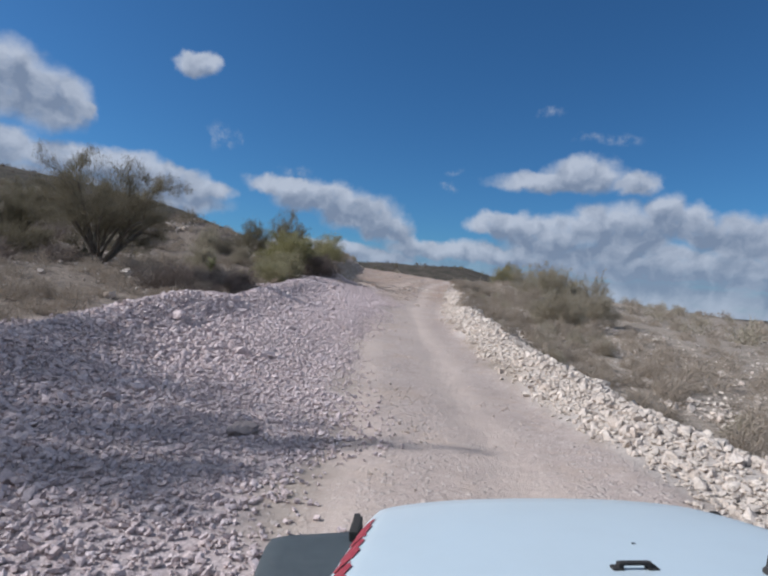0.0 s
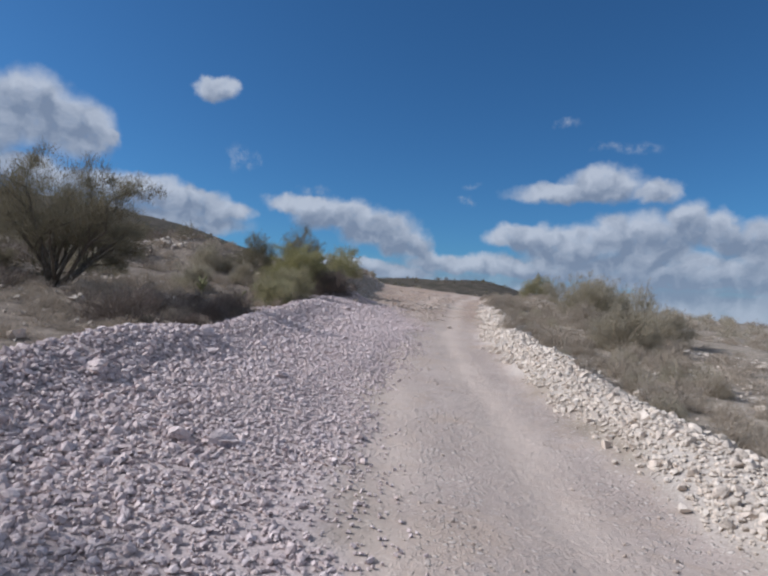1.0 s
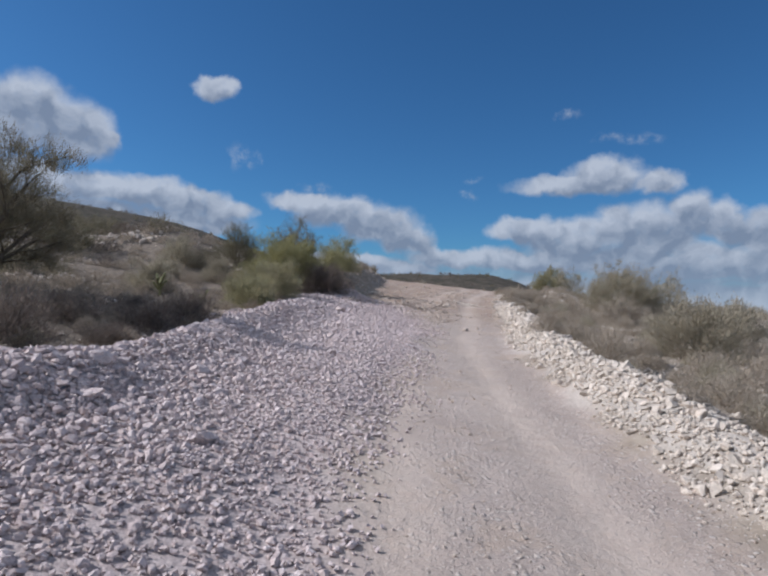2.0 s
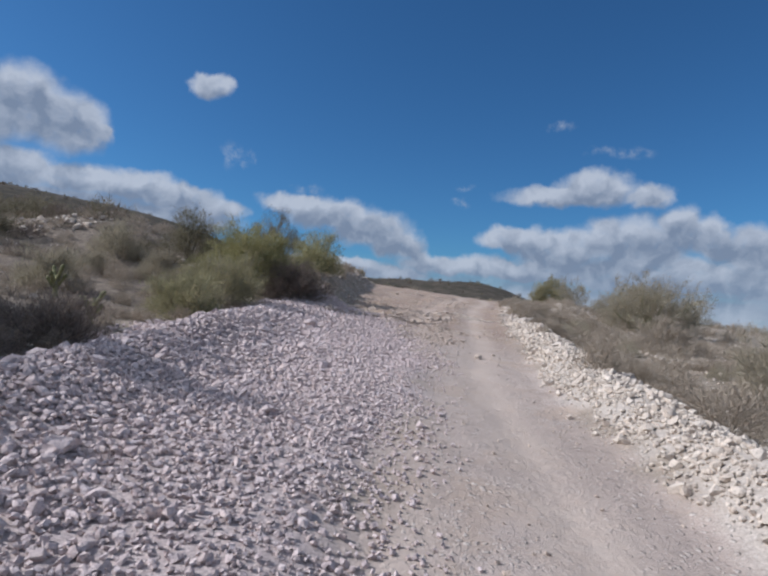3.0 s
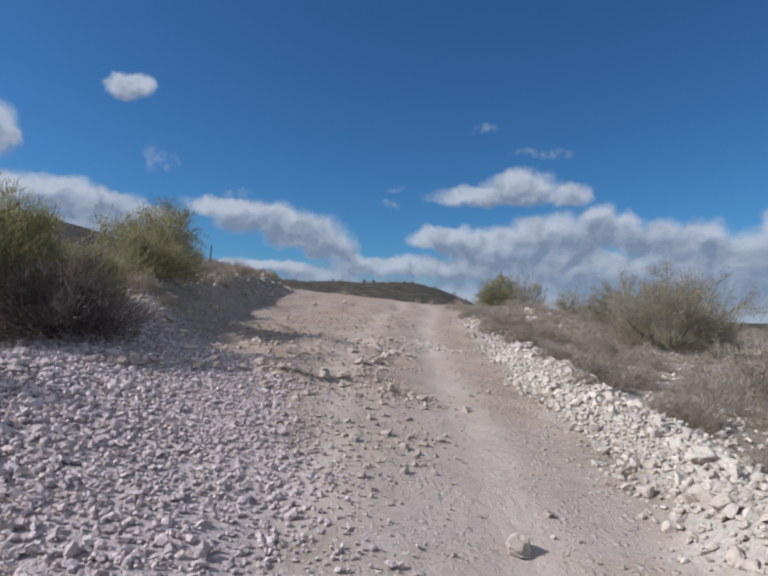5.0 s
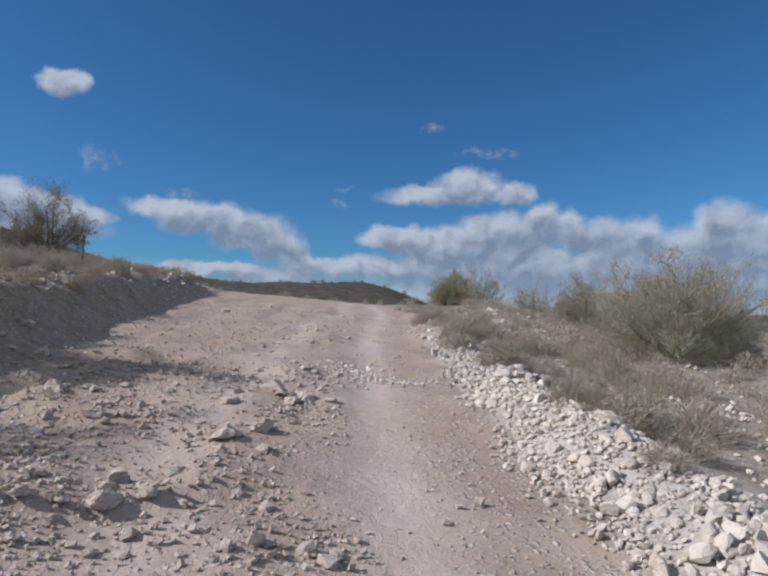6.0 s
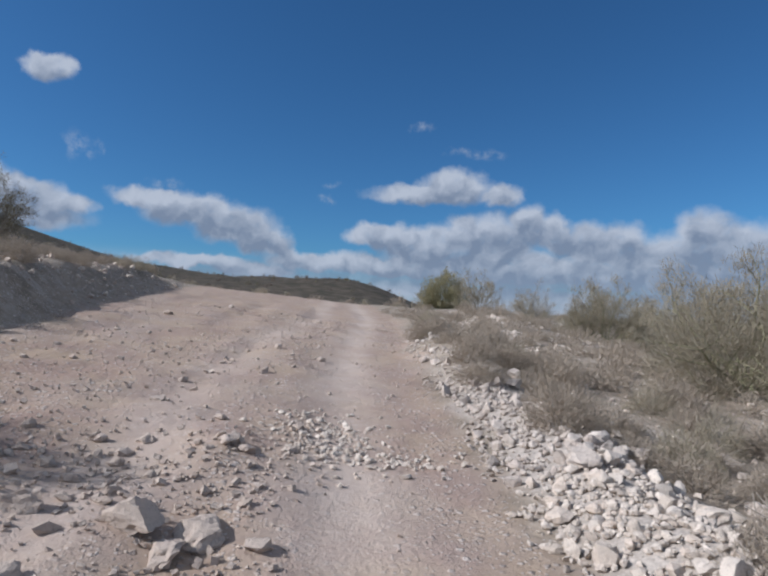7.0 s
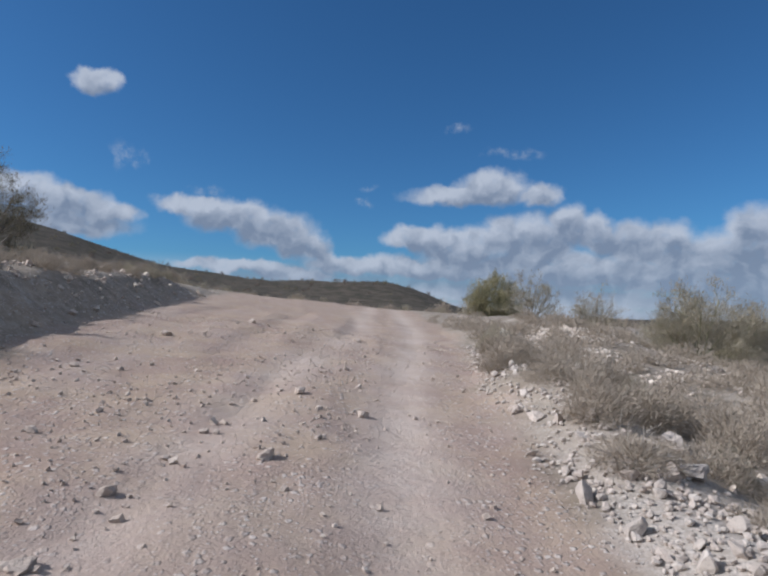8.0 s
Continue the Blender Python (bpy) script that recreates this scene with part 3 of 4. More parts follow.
    # a spill of white stones in the wheel track
    x, y = rng.normal(2.4, 0.27, 320), rng.normal(37.9, 0.45, 320)
    more = rng.uniform(0, 1, 130)
    x, y = np.append(x, 2.3 + 1.2 * more + rng.normal(0, 0.1, 130)), np.append(y, 37.3 - 0.1 * more + rng.normal(0, 0.14, 130))
    scatter_stones("white_stones", x, y, np.clip(np.exp(rng.normal(math.log(0.046), 0.4, len(x))), 0.02, 0.1), ico(), PALE_STONE, "spill of chalky white stones on the road", "stones", 0.14)
    x, y = spread(26000, 3.5, 13.5, 4, 56)
    pale = fractal(x, y, 2.6, 3, 59) + 1.2 * np.exp(-((x - 7.4) / 0.7) ** 2 - ((y - 36.5) / 0.6) ** 2)
    ok = (x > right_edge(y) + 1.3) & (rng.uniform(0, 1, len(x)) < 0.06 + 0.94 * step(pale, 0.18, 0.42)) & (x < right_edge(y) + 8)
    x, y = x[ok], y[ok]
    scatter_stones("slope_stones", x, y, np.clip(np.exp(rng.normal(math.log(0.08), 0.4, len(x))), 0.03, 0.22), cube_shape(), PALE_STONE, "patches of pale stone between the dry shrubs", "stones", 0.2)
    # the stony brow of a terrace that crosses the falling slope
    k = rng.uniform(0, 1, 900)
    x, y = 9.4 + 9.8 * k + rng.normal(0, 0.3, 900), 53.1 + 2.9 * k + rng.normal(0, 0.32, 900)
    scatter_stones("terrace_stones", x, y, np.clip(np.exp(rng.normal(math.log(0.12), 0.4, 900)), 0.05, 0.3), cube_shape(), PALE_STONE, "line of pale stones along a low terrace", "stones", 0.2)
    x, y = spread(12000, -6.5, -1.8, 31, 62)
    ok = rng.uniform(0, 1, len(x)) < (0.12 * step(left_edge(y) - x, 0.0, 0.9) + 0.5 * np.exp(-((left_edge(y) - x - 1.75) / 0.3) ** 2)) * step(left_edge(y) - x, 3.0, 2.2)
    x, y = x[ok], y[ok]
    size = np.clip(np.exp(rng.normal(math.log(0.07), 0.5, len(x))), 0.025, 0.28)
    scatter_stones("bank_rubble", x, y, size, cube_shape(), ROAD_STONE, "broken stone along the brow of the cut bank", "rubble", 0.2)
    x, y = spread(5200, -24, -7.5, 26, 48)
    ok = fractal(x, y, 6, 3, 57) + 0.5 * np.exp(-((x + 12.7) / 3.0) ** 2 - ((y - 37.5) / 2.8) ** 2) > 0.1
    x, y = x[ok], y[ok]
    scatter_stones("hillside_stones", x, y, np.clip(np.exp(rng.normal(math.log(0.13), 0.5, len(x))), 0.05, 0.45), ico(), PALE_STONE, "pale rocks strewn over the hillside", "stones", 0.2)
    x, y = spread(17000, -26, 24, 2, 70)
    out = (x < gravel_left(y) - 0.2) | (x > right_edge(y) + 2.0) | ((y > 36) & (x < left_edge(y)))
    out &= fractal(x, y, 5, 3, 54) > -0.08
    x, y = x[out], y[out]
    size = np.clip(np.exp(rng.normal(math.log(0.075), 0.5, len(x))), 0.03, 0.4)
    scatter_stones("field_stones", x, y, size, cube_shape(), PALE_STONE, "pale stones strewn between the desert shrubs", "stones", 0.2)


build_gravel()


def rock(x, y, size, material, label, tall=0.7):
    """A single rock with broken faces, bedded in the ground."""
    gen = np.random.default_rng(int(abs(x) * 100 + y * 10))
    bm = bmesh.new()
    bmesh.ops.create_icosphere(bm, subdivisions=3, radius=0.62)
    cuts = [(Vector(unit(gen.normal(0, 1, 3))), gen.uniform(0.26, 0.46)) for _ in range(11)]
    seed = Vector((x * 3.1, y * 1.7, size * 9))
    for p in bm.verts:
        for way, far in cuts:
            over = p.co.dot(way) - far
            if over > 0:
                p.co -= way * over
        p.co *= 1.0 + 0.20 * noise.noise(p.co * 5 + seed) + 0.15 * noise.noise(p.co * 13 + seed) + 0.09 * noise.noise(p.co * 30 + seed)
    bmesh.ops.recalc_face_normals(bm, faces=bm.faces[:])
    mesh = bpy.data.meshes.new("rock")
    bm.to_mesh(mesh), bm.free()
    mesh.materials.append(material)
    ob = new("rock", mesh)
    z = float(land(x, y))
    ob.matrix_world = Matrix.LocRotScale((x, y, z + size * tall * 0.2), Euler((0, 0, gen.uniform(0, 6.28))), (size * 1.2, size, size * tall))
    return tagged(ob, label, "rock", "rocks on the ground")


BROWN_STONE = surface("weathered grey brown stone", stone_colour((0.22, 0.185, 0.175), (0.35, 0.30, 0.285), (0.29, 0.24, 0.22)), 0.95, rock_bump, spec=0.15, depth=0.02)
ROCKS_GREY = [(-2.5, 10.5, 0.28), (-2.0, 10.6, 0.32), (-2.97, 22.04, 0.26), (-3.02, 18.1, 0.3), (-3.3, 17.0, 0.26), (-3.08, 7.5, 0.26),
              (-4.3, 12.0, 0.3), (-3.6, 14.6, 0.26), (-2.2, 14.2, 0.24), (-4.1, 15.6, 0.3), (-3.2, 25.3, 0.28), (-2.6, 28.0, 0.3), (-1.8, 20.2, 0.22)]
ROCKS_ROAD = [(0.42, 24.96, 0.12), (2.66, 24.0, 0.16), (1.6, 27.3, 0.2), (1.03, 34.0, 0.2), (0.72, 33.6, 0.22), (-1.63, 32.2, 0.2),
              (-2.1, 32.5, 0.2), (0.82, 37.4, 0.15), (0.68, 38.7, 0.15), (1.79, 40.4, 0.14), (2.0, 42.9, 0.16), (2.74, 42.2, 0.14), (-0.32, 36.5, 0.18),
              (-0.67, 47.3, 0.2), (3.3, 49.6, 0.2), (0.6, 51.0, 0.2), (0.6, 35.1, 0.2), (-0.6, 34.2, 0.18), (-1.4, 35.4, 0.2),
              (1.10, 35.66, 0.28), (1.48, 35.7, 0.26), (1.30, 35.5, 0.2), (1.81, 35.55, 0.15), (0.43, 35.9, 0.24), (1.58, 37.2, 0.16),
              (-0.9, 32.3, 0.18), (-0.45, 32.45, 0.15), (0.05, 32.6, 0.17), (0.4, 32.8, 0.14), (2.1, 31.2, 0.13), (1.2, 29.4, 0.12),
              (1.52, 37.1, 0.13), (1.62, 37.22, 0.11), (1.7, 37.05, 0.14), (1.45, 37.3, 0.1), (1.38, 36.95, 0.09)]
ROCKS_PALE = [(5.59, 37.4, 0.32), (5.3, 40.6, 0.24), (5.47, 40.2, 0.28), (6.0, 41.3, 0.3), (6.7, 40.8, 0.24), (7.18, 38.0, 0.28), (4.83, 42.15, 0.18),
              (3.8, 28.5, 0.28), (3.9, 28.4, 0.24), (4.2, 25.1, 0.28), (3.4, 27.7, 0.22), (4.88, 16.5, 0.3), (7.27, 16.3, 0.3), (4.44, 10.9, 0.3), (3.84, 22.5, 0.24),
              (5.1, 35.8, 0.26), (4.9, 34.6, 0.28), (6.2, 36.5, 0.24), (4.6, 36.7, 0.3), (5.0, 38.3, 0.26)]
for x, y, s in ROCKS_GREY:
    rock(x, y, s, GREY_STONE, "pinkish grey broken rock lying in the gravel fill")
rock(-1.34, 6.32, 0.31, BROWN_STONE, "dark grey rounded rock beside the road", 0.6)
for x, y, s in ROCKS_ROAD:
    rock(x, y, s, ROAD_STONE, "tan broken rock lying on the dirt road")
for k in range(16):
    rx0 = -2.9 + 0.23 * k
    rock(rx0, 32.3 + 0.35 * rx0 + 0.5 * float(fractal(np.array(rx0), np.array(32.3 + 0.35 * rx0), 1.1, 3, 19)), 0.09 + 0.03 * (k * 7 % 4), ROAD_STONE, "blocky tan rock of a ledge across the road", 0.6)
for x, y, s in ROCKS_PALE:
    if y < 36.5:
        rock(x, y, s, PALE_STONE, "pale cream rock on the rubble edge")
    else:
        rock(x, y, s, DULL_STONE, "dull tan rock on the rubble edge")


# ---------------- plants ----------------
def grow(gen, start, way, length, radius, level, bends=4, droop=0.0, spread_by=0.6, kids=(3, 5), shrink=0.62, wild=0.25):
    """Limbs as short pieces (start, end, radii, level), and the tips."""
    pieces, tips = [], []
    p, d, r = np.array(start, float), unit(np.array(way, float)), radius
    stepped = length / bends
    joints = []
    for k in range(bends):
        d = unit(d + gen.normal(0, wild, 3) * 0.6 + np.array([0, 0, -droop]))
        q = p + d * stepped
        r2 = r * (0.84 if level else 0.72)
        pieces.append((p, q, r, r2, level))
        joints.append((q, d, r2, k))
        p, r = q, r2
    if level == 0:
        tips.append((p, d))
        return pieces, tips
    for q, d2, r2, k in joints[max(1, bends // 3):]:
        for _ in range(gen.integers(*kids)):
            side = unit(np.cross(d2, gen.normal(0, 1, 3)))
            way2 = unit(d2 * (1 - spread_by) + side * spread_by + np.array([0, 0, 0.12]))
            a, b = grow(gen, q, way2, length * shrink * gen.uniform(0.7, 1.15), r2 * 0.55, level - 1, max(2, bends - 1), droop, spread_by, kids, shrink, wild)
            pieces += a
            tips += b
    tips.append((p, d))
    return pieces, tips


def tubes(pieces, thin=0.0, sides=4):
    """Tapered tubes round the pieces."""
    a = np.array([s[0] for s in pieces])
    b = np.array([s[1] for s in pieces])
    ra, rb = np.maximum([s[2] for s in pieces], thin), np.maximum([s[3] for s in pieces], thin)
    d = unit(b - a)
    ref = np.where(np.abs(d[:, 2:3]) > 0.9, np.array([[1.0, 0, 0]]), np.array([[0, 0, 1.0]]))
    u = unit(np.cross(d, ref))
    v = np.cross(d, u)
    ang = np.arange(sides) * 2 * math.pi / sides
    ring = u[:, None] * np.cos(ang)[None, :, None] + v[:, None] * np.sin(ang)[None, :, None]
    low, high = a[:, None] + ring * ra[:, None, None], b[:, None] + ring * rb[:, None, None]
    verts = np.concatenate([low, high], 1).reshape(-1, 3)
    k = np.arange(sides)
    face = np.stack([k, (k + 1) % sides, (k + 1) % sides + sides, k + sides], -1)
    faces = (face[None] + (np.arange(len(a)) * 2 * sides)[:, None, None]).reshape(-1, 4)
    return verts, faces


def slivers(gen, at, way, length, width):
    """Fine twigs: one slim triangle each, from the places given along their ways."""
    n = len(at)
    s = unit(np.cross(way, gen.normal(0, 1, (n, 3))))
    l, w = (length * gen.uniform(0.6, 1.4, n))[:, None], (width * gen.uniform(0.7, 1.3, n))[:, None]
    return np.stack([at - s * w * 0.5, at + s * w * 0.5, at + way * l], 1).reshape(-1, 3), np.arange(3 * n).reshape(-1, 3)


def puff(gen, count, width, height, length, thin, inner=0.35, floor=0.0, lobes=7, lean=0.55):
    """A rounded haze of fine twigs over a lumpy dome that stands on its root."""
    d = unit(gen.normal(0, 1, (count, 3)) + np.array([0, 0, 0.25]))
    d[:, 2] = np.abs(d[:, 2])
    bumps = unit(gen.normal(0, 1, (lobes, 3)) + np.array([0, 0, 0.5]))
    bulge = 0.74 + 0.34 * np.max(np.exp(9.0 * (d @ bumps.T - 1.0)) * gen.uniform(0.6, 1.0, lobes), axis=1)
    r = bulge * (inner + (1 - inner) * gen.uniform(0, 1, count) ** 0.55)
    at = d * r[:, None] * np.array([width * 0.5, width * 0.5, height])
    at[:, 2] = np.maximum(at[:, 2] * (1 - floor) + floor * height, 0.01)
    way = unit(d * np.array([1, 1, 0.8]) + gen.normal(0, lean, (count, 3)) + np.array([0, 0, 0.35]))
    return slivers(gen, at - way * length * 0.5, way, length, thin)


def along(gen, pieces, count, levels, off):
    """Places on the thin limbs."""
    thin = [s for s in pieces if s[4] <= levels]
    a, b = np.array([s[0] for s in thin]), np.array([s[1] for s in thin])
    i = gen.integers(0, len(thin), count)
    t = gen.uniform(0, 1, (count, 1))
    return a[i] + (b[i] - a[i]) * t + gen.normal(0, off, (count, 3))


def dry_shrub(seed, label, wood, leaf, height=0.56, width=1.0, sprigs=1900, stems=5, sprig=(0.105, 0.0072), leaves=120):
    """A low shrub: wiry stems from one root, a haze of fine sprigs, tiny leaves."""
    gen = np.random.default_rng(seed)
    pieces = []
    for k in range(stems):
        a, tip = k * 2.4 + gen.uniform(-0.4, 0.4), math.acos(gen.uniform(0.12, 1.0))
        reach = 1 / math.hypot(math.sin(tip) / (width * 0.5), math.cos(tip) / height)
        way = (math.cos(a) * math.sin(tip), math.sin(a) * math.sin(tip), math.cos(tip) + 0.12)
        got, _ = grow(gen, gen.normal(0, 0.05, 3) * [1, 1, 0], way, reach * gen.uniform(0.7, 0.95), 0.008, 1 if stems > 3 else 0, 3, 0.0, 0.5, (1, 3), 0.5, 0.2)
        pieces += got
    root = tagged(new("shrub"), label, "shrub", "desert shrubs")
    v, f = tubes(pieces, 0.0035, 3)
    tagged(link_mesh("branchwork", v, f, wood, root), kind="stuff")
    v, f = puff(gen, sprigs, width, height, sprig[0], sprig[1], 0.3)
    v2, f2 = slivers(gen, along(gen, pieces, leaves, 1, 0.05), unit(gen.normal(0, 1, (leaves, 3))), sprig[0] * 0.5, sprig[1] * 2.0)
    tagged(link_mesh("foliage", np.concatenate([v, v2]), np.concatenate([f, f2 + len(v)]), leaf, root), kind="stuff")
    return root


def bush(seed, label, height, width, leaf, bark, leaves, name="bush", category="bush", stems=14, leaf_size=0.06, low=0.25, sprig=0.010, thick=0.014, haze=0.5, floor=0.0):
    """A large many-stemmed bush or small tree, with its twigs and sprays of small leaves."""
    gen = np.random.default_rng(seed)
    pieces = []
    for k in range(stems):
        a, tip = k * 2.4 + gen.uniform(-0.4, 0.4), math.acos(gen.uniform(low, 1.0))
        reach = 1 / math.hypot(math.sin(tip) / (width * 0.5), math.cos(tip) / height)
        way = np.array([math.cos(a) * math.sin(tip), math.sin(a) * math.sin(tip), math.cos(tip) + 0.15])
        got, _ = grow(gen, gen.normal(0, 0.10, 3) * [1, 1, 0], way, reach * gen.uniform(0.62, 0.85), thick * height, 2, 4, 0.0, 0.55, (1, 3), 0.42, 0.2)
        pieces += got
    for s in pieces:
        s[0][2], s[1][2] = max(s[0][2], 0.02), max(s[1][2], 0.02)
    root = tagged(new(name), label, category, "bushes and small trees")
    v, f = tubes([s for s in pieces if s[4] == 2], 0.006, 5)
    tagged(link_mesh("trunk", v, f, bark, root), kind="stuff")
    v, f = tubes([s for s in pieces if s[4] < 2], 0.0042, 3)
    tagged(link_mesh("branchwork", v, f, bark, root), kind="stuff")
    if leaves:
        # sprays along the twigs, and a finer haze between them that closes the crown
        at = along(gen, pieces, leaves, 1, 0.10)
        way = unit(gen.normal(0, 0.6, (leaves, 3)) + unit(at + np.array([0, 0, 0.3])) + np.array([0, 0, 0.35]))
        v, f = slivers(gen, at, way, leaf_size * 2.2, sprig * 1.5)
        v2, f2 = puff(gen, int(leaves * haze), width * 0.98, height * 0.98, leaf_size * 2.4, sprig * 1.2, 0.45, floor)
        tagged(link_mesh("crown", np.concatenate([v, v2]), np.concatenate([f, f2 + len(v)]), leaf, root), kind="stuff")
    return root


def stand(ob, x, y, turn=0.0, size=1.0, tall=1.0, sink=0.03):
    z = float(land(x, y)) - sink
    return Matrix.LocRotScale((x, y, z), Euler((0, 0, turn)), (size, size, size * tall))


def place(ob, x, y, turn=0.0, size=1.0, tall=1.0):
    ob.matrix_world = stand(ob, x, y, turn, size, tall)
    return ob


# trees and large bushes, each in its own place
mesquite = place(bush(11, "bare-limbed grey green mesquite tree on the slope", 4.15, 6.6, DARK_LEAF, DARK_BARK, 36000, "tree", "tree", 15, 0.08, 0.40, 0.0085, 0.018, 0.4, 0.34), -10.85, 21.24)
# unseen copy further back, added to throw shade over the start of the way
copy_thing(mesquite, stand(None, -9.7, 6.0, 2.1, 1.25, 1.05))
copy_thing(mesquite, stand(None, -15.4, 22.6, 4.0, 0.72, 0.9))
place(bush(12, "dense olive green palo verde bush beside the gravel", 1.85, 5.3, GREEN_LEAF, GREEN_BARK, 28000, stems=24, haze=0.7), -5.6, 33.1)
place(bush(13, "grey green bush with pale dead twigs", 1.2, 2.8, OLIVE_LEAF, GREY_TWIG, 9000, stems=18), -5.5, 29.4)
place(bush(30, "olive brown bush behind the gravel ridge", 0.85, 2.5, OLIVE_LEAF, DRY_TWIG, 8000, stems=16), -5.4, 26.7)
place(bush(14, "olive green bush leaning over the bank", 2.1, 2.4, GREEN_LEAF, GREEN_BARK, 9000, stems=16, haze=0.25), -4.0, 36.7)
place(bush(19, "brown half-dead bush at the foot of the bank", 1.15, 2.6, BROWN_LEAF, DARK_BARK, 9000, stems=18), -4.0, 32.3)
place(bush(20, "grey green bush behind the gravel", 1.9, 3.0, DARK_LEAF, DARK_BARK, 8000, stems=16), -8.6, 35.0)
low_brown = place(bush(24, "low dark brown bush at the edge of the gravel", 0.46, 2.0, BROWN_LEAF, DARK_BARK, 3600, stems=14, leaf_size=0.045, sprig=0.007), -5.75, 20.3)
mid_grey = place(bush(25, "grey green bush among dry shrubs", 0.95, 2.1, GREY_LEAF, DARK_BARK, 3600, stems=13), -9.0, 27.2)
tall_grey = place(bush(26, "grey green bush beside the mesquite tree", 1.5, 2.6, DARK_LEAF, DARK_BARK, 4500, stems=13), -13.6, 20.2)
place(bush(15, "wide grey green bush on the falling slope", 1.5, 3.4, GREY_LEAF, DRY_TWIG, 13000, stems=20), 7.7, 24.9)
place(bush(21, "rounded grey bush on the falling slope", 1.4, 2.8, GREY_LEAF, GREY_TWIG, 9000, stems=18), 10.6, 28.6)
place(bush(27, "bare grey bush above the rubble", 1.4, 2.2, DRY_LEAF, GREY_TWIG, 5000, stems=18), 8.7, 33.6)
place(bush(16, "airy olive palo verde tree with pale trunks", 3.0, 5.6, GREY_LEAF, GREEN_BARK, 34000, "tree", "tree", 26, 0.06, 0.08, 0.008, haze=0.8), 11.97, 42.6)
place(bush(17, "dense green desert tree by the crest", 4.2, 5.2, OLIVE_LEAF, GREEN_BARK, 17000, "tree", "tree", 24, 0.09, 0.1, 0.018, haze=0.9), 16.4, 79.0)
place(bush(18, "bare grey tree with fine twigs", 2.6, 3.6, GREY_LEAF, GREY_TWIG, 4000, "tree", "tree", 15, 0.06, 0.3, 0.014), 19.3, 68.4)
place(bush(28, "bare grey desert tree behind the shrubs", 3.2, 4.6, GREY_LEAF, GREY_TWIG, 6000, "tree", "tree", 15, 0.06, 0.3, 0.014), 17.0, 72.5)
place(bush(22, "olive green palo verde tree with a spreading crown", 2.9, 5.0, GREY_LEAF, GREEN_BARK, 19000, "tree", "tree", 22, 0.07, 0.1, 0.011, haze=0.9), 16.2, 54.6)
place(bush(29, "grey green tree with pale grey trunks", 3.3, 4.4, GREY_LEAF, GREY_TWIG, 9000, "tree", "tree", 15, 0.07, 0.25, haze=0.7), 19.9, 55.2)
place(bush(23, "bare grey tree with fine twigs above the bank", 4.7, 5.0, DARK_LEAF, GREY_TWIG, 16000, "tree", "tree", 22, 0.06, 0.3, 0.012, 0.014, 0.45, 0.25), -11.1, 60.0)


for kind, spots in ((low_brown, [(-5.6, 18.5), (-5.7, 22.2), (-6.9, 19.5), (-6.6, 21.6), (-6.6, 17.0)]),
                    (mid_grey, [(-9.9, 30.6), (-10.6, 33.4), (-13.5, 27.0), (-8.2, 31.4)]),
                    (tall_grey, [(-15.6, 24.6), (-16.0, 33.5), (-18.0, 40.0)])):
    for k, (x, y) in enumerate(spots):
        copy_thing(kind, stand(None, x, y, k * 1.9, 0.75 + 0.09 * (k * 5 % 7), 0.85 + 0.07 * (k * 3 % 5)))


def cholla(seed, x, y, height):
    """A cactus of short jointed arms."""
    gen = np.random.default_rng(seed)
    root = tagged(new("cactus"), "dull green jointed cactus on stony soil", "cactus", "cacti")
    place(root, x, y)
    limbs = [((0, 0, 0), (0.05, 0, 1), height * 0.55, 0.055)]
    for k in range(7):
        a = k * 2.4
        limbs.append(((0.03 * math.cos(a), 0.03 * math.sin(a), height * gen.uniform(0.2, 0.5)), (math.cos(a) * 0.8, math.sin(a) * 0.8, 1.0), height * gen.uniform(0.3, 0.5), 0.042))
    for at, way, long, thick in limbs:
        bm = bmesh.new()
        rings, d = [], Vector(way).normalized()
        side = d.orthogonal().normalized()
        other = d.cross(side)
        for k in range(9):
            u = k / 8
            r = thick * (0.75 + 0.3 * abs(math.sin(u * 9.0))) * (1.0 if k < 8 else 0.3)
            mid = Vector(at) + d * long * u + Vector((0, 0, 0.10 * long * u * u))
            rings.append([bm.verts.new(mid + (side * math.cos(c * 0.785) + other * math.sin(c * 0.785)) * r) for c in range(8)])
        for p, q in zip(rings, rings[1:]):
            for c in range(8):
                bm.faces.new((p[c], p[(c + 1) % 8], q[(c + 1) % 8], q[c]))
        bm.faces.new(rings[-1])
        mesh = bpy.data.meshes.new("joint")
        bm.to_mesh(mesh), bm.free()
        mesh.materials.append(CACTUS)
        new("joint", mesh).parent = root


cholla(81, -8.13, 26.1, 0.9)
cholla(82, -5.9, 23.6, 0.75)

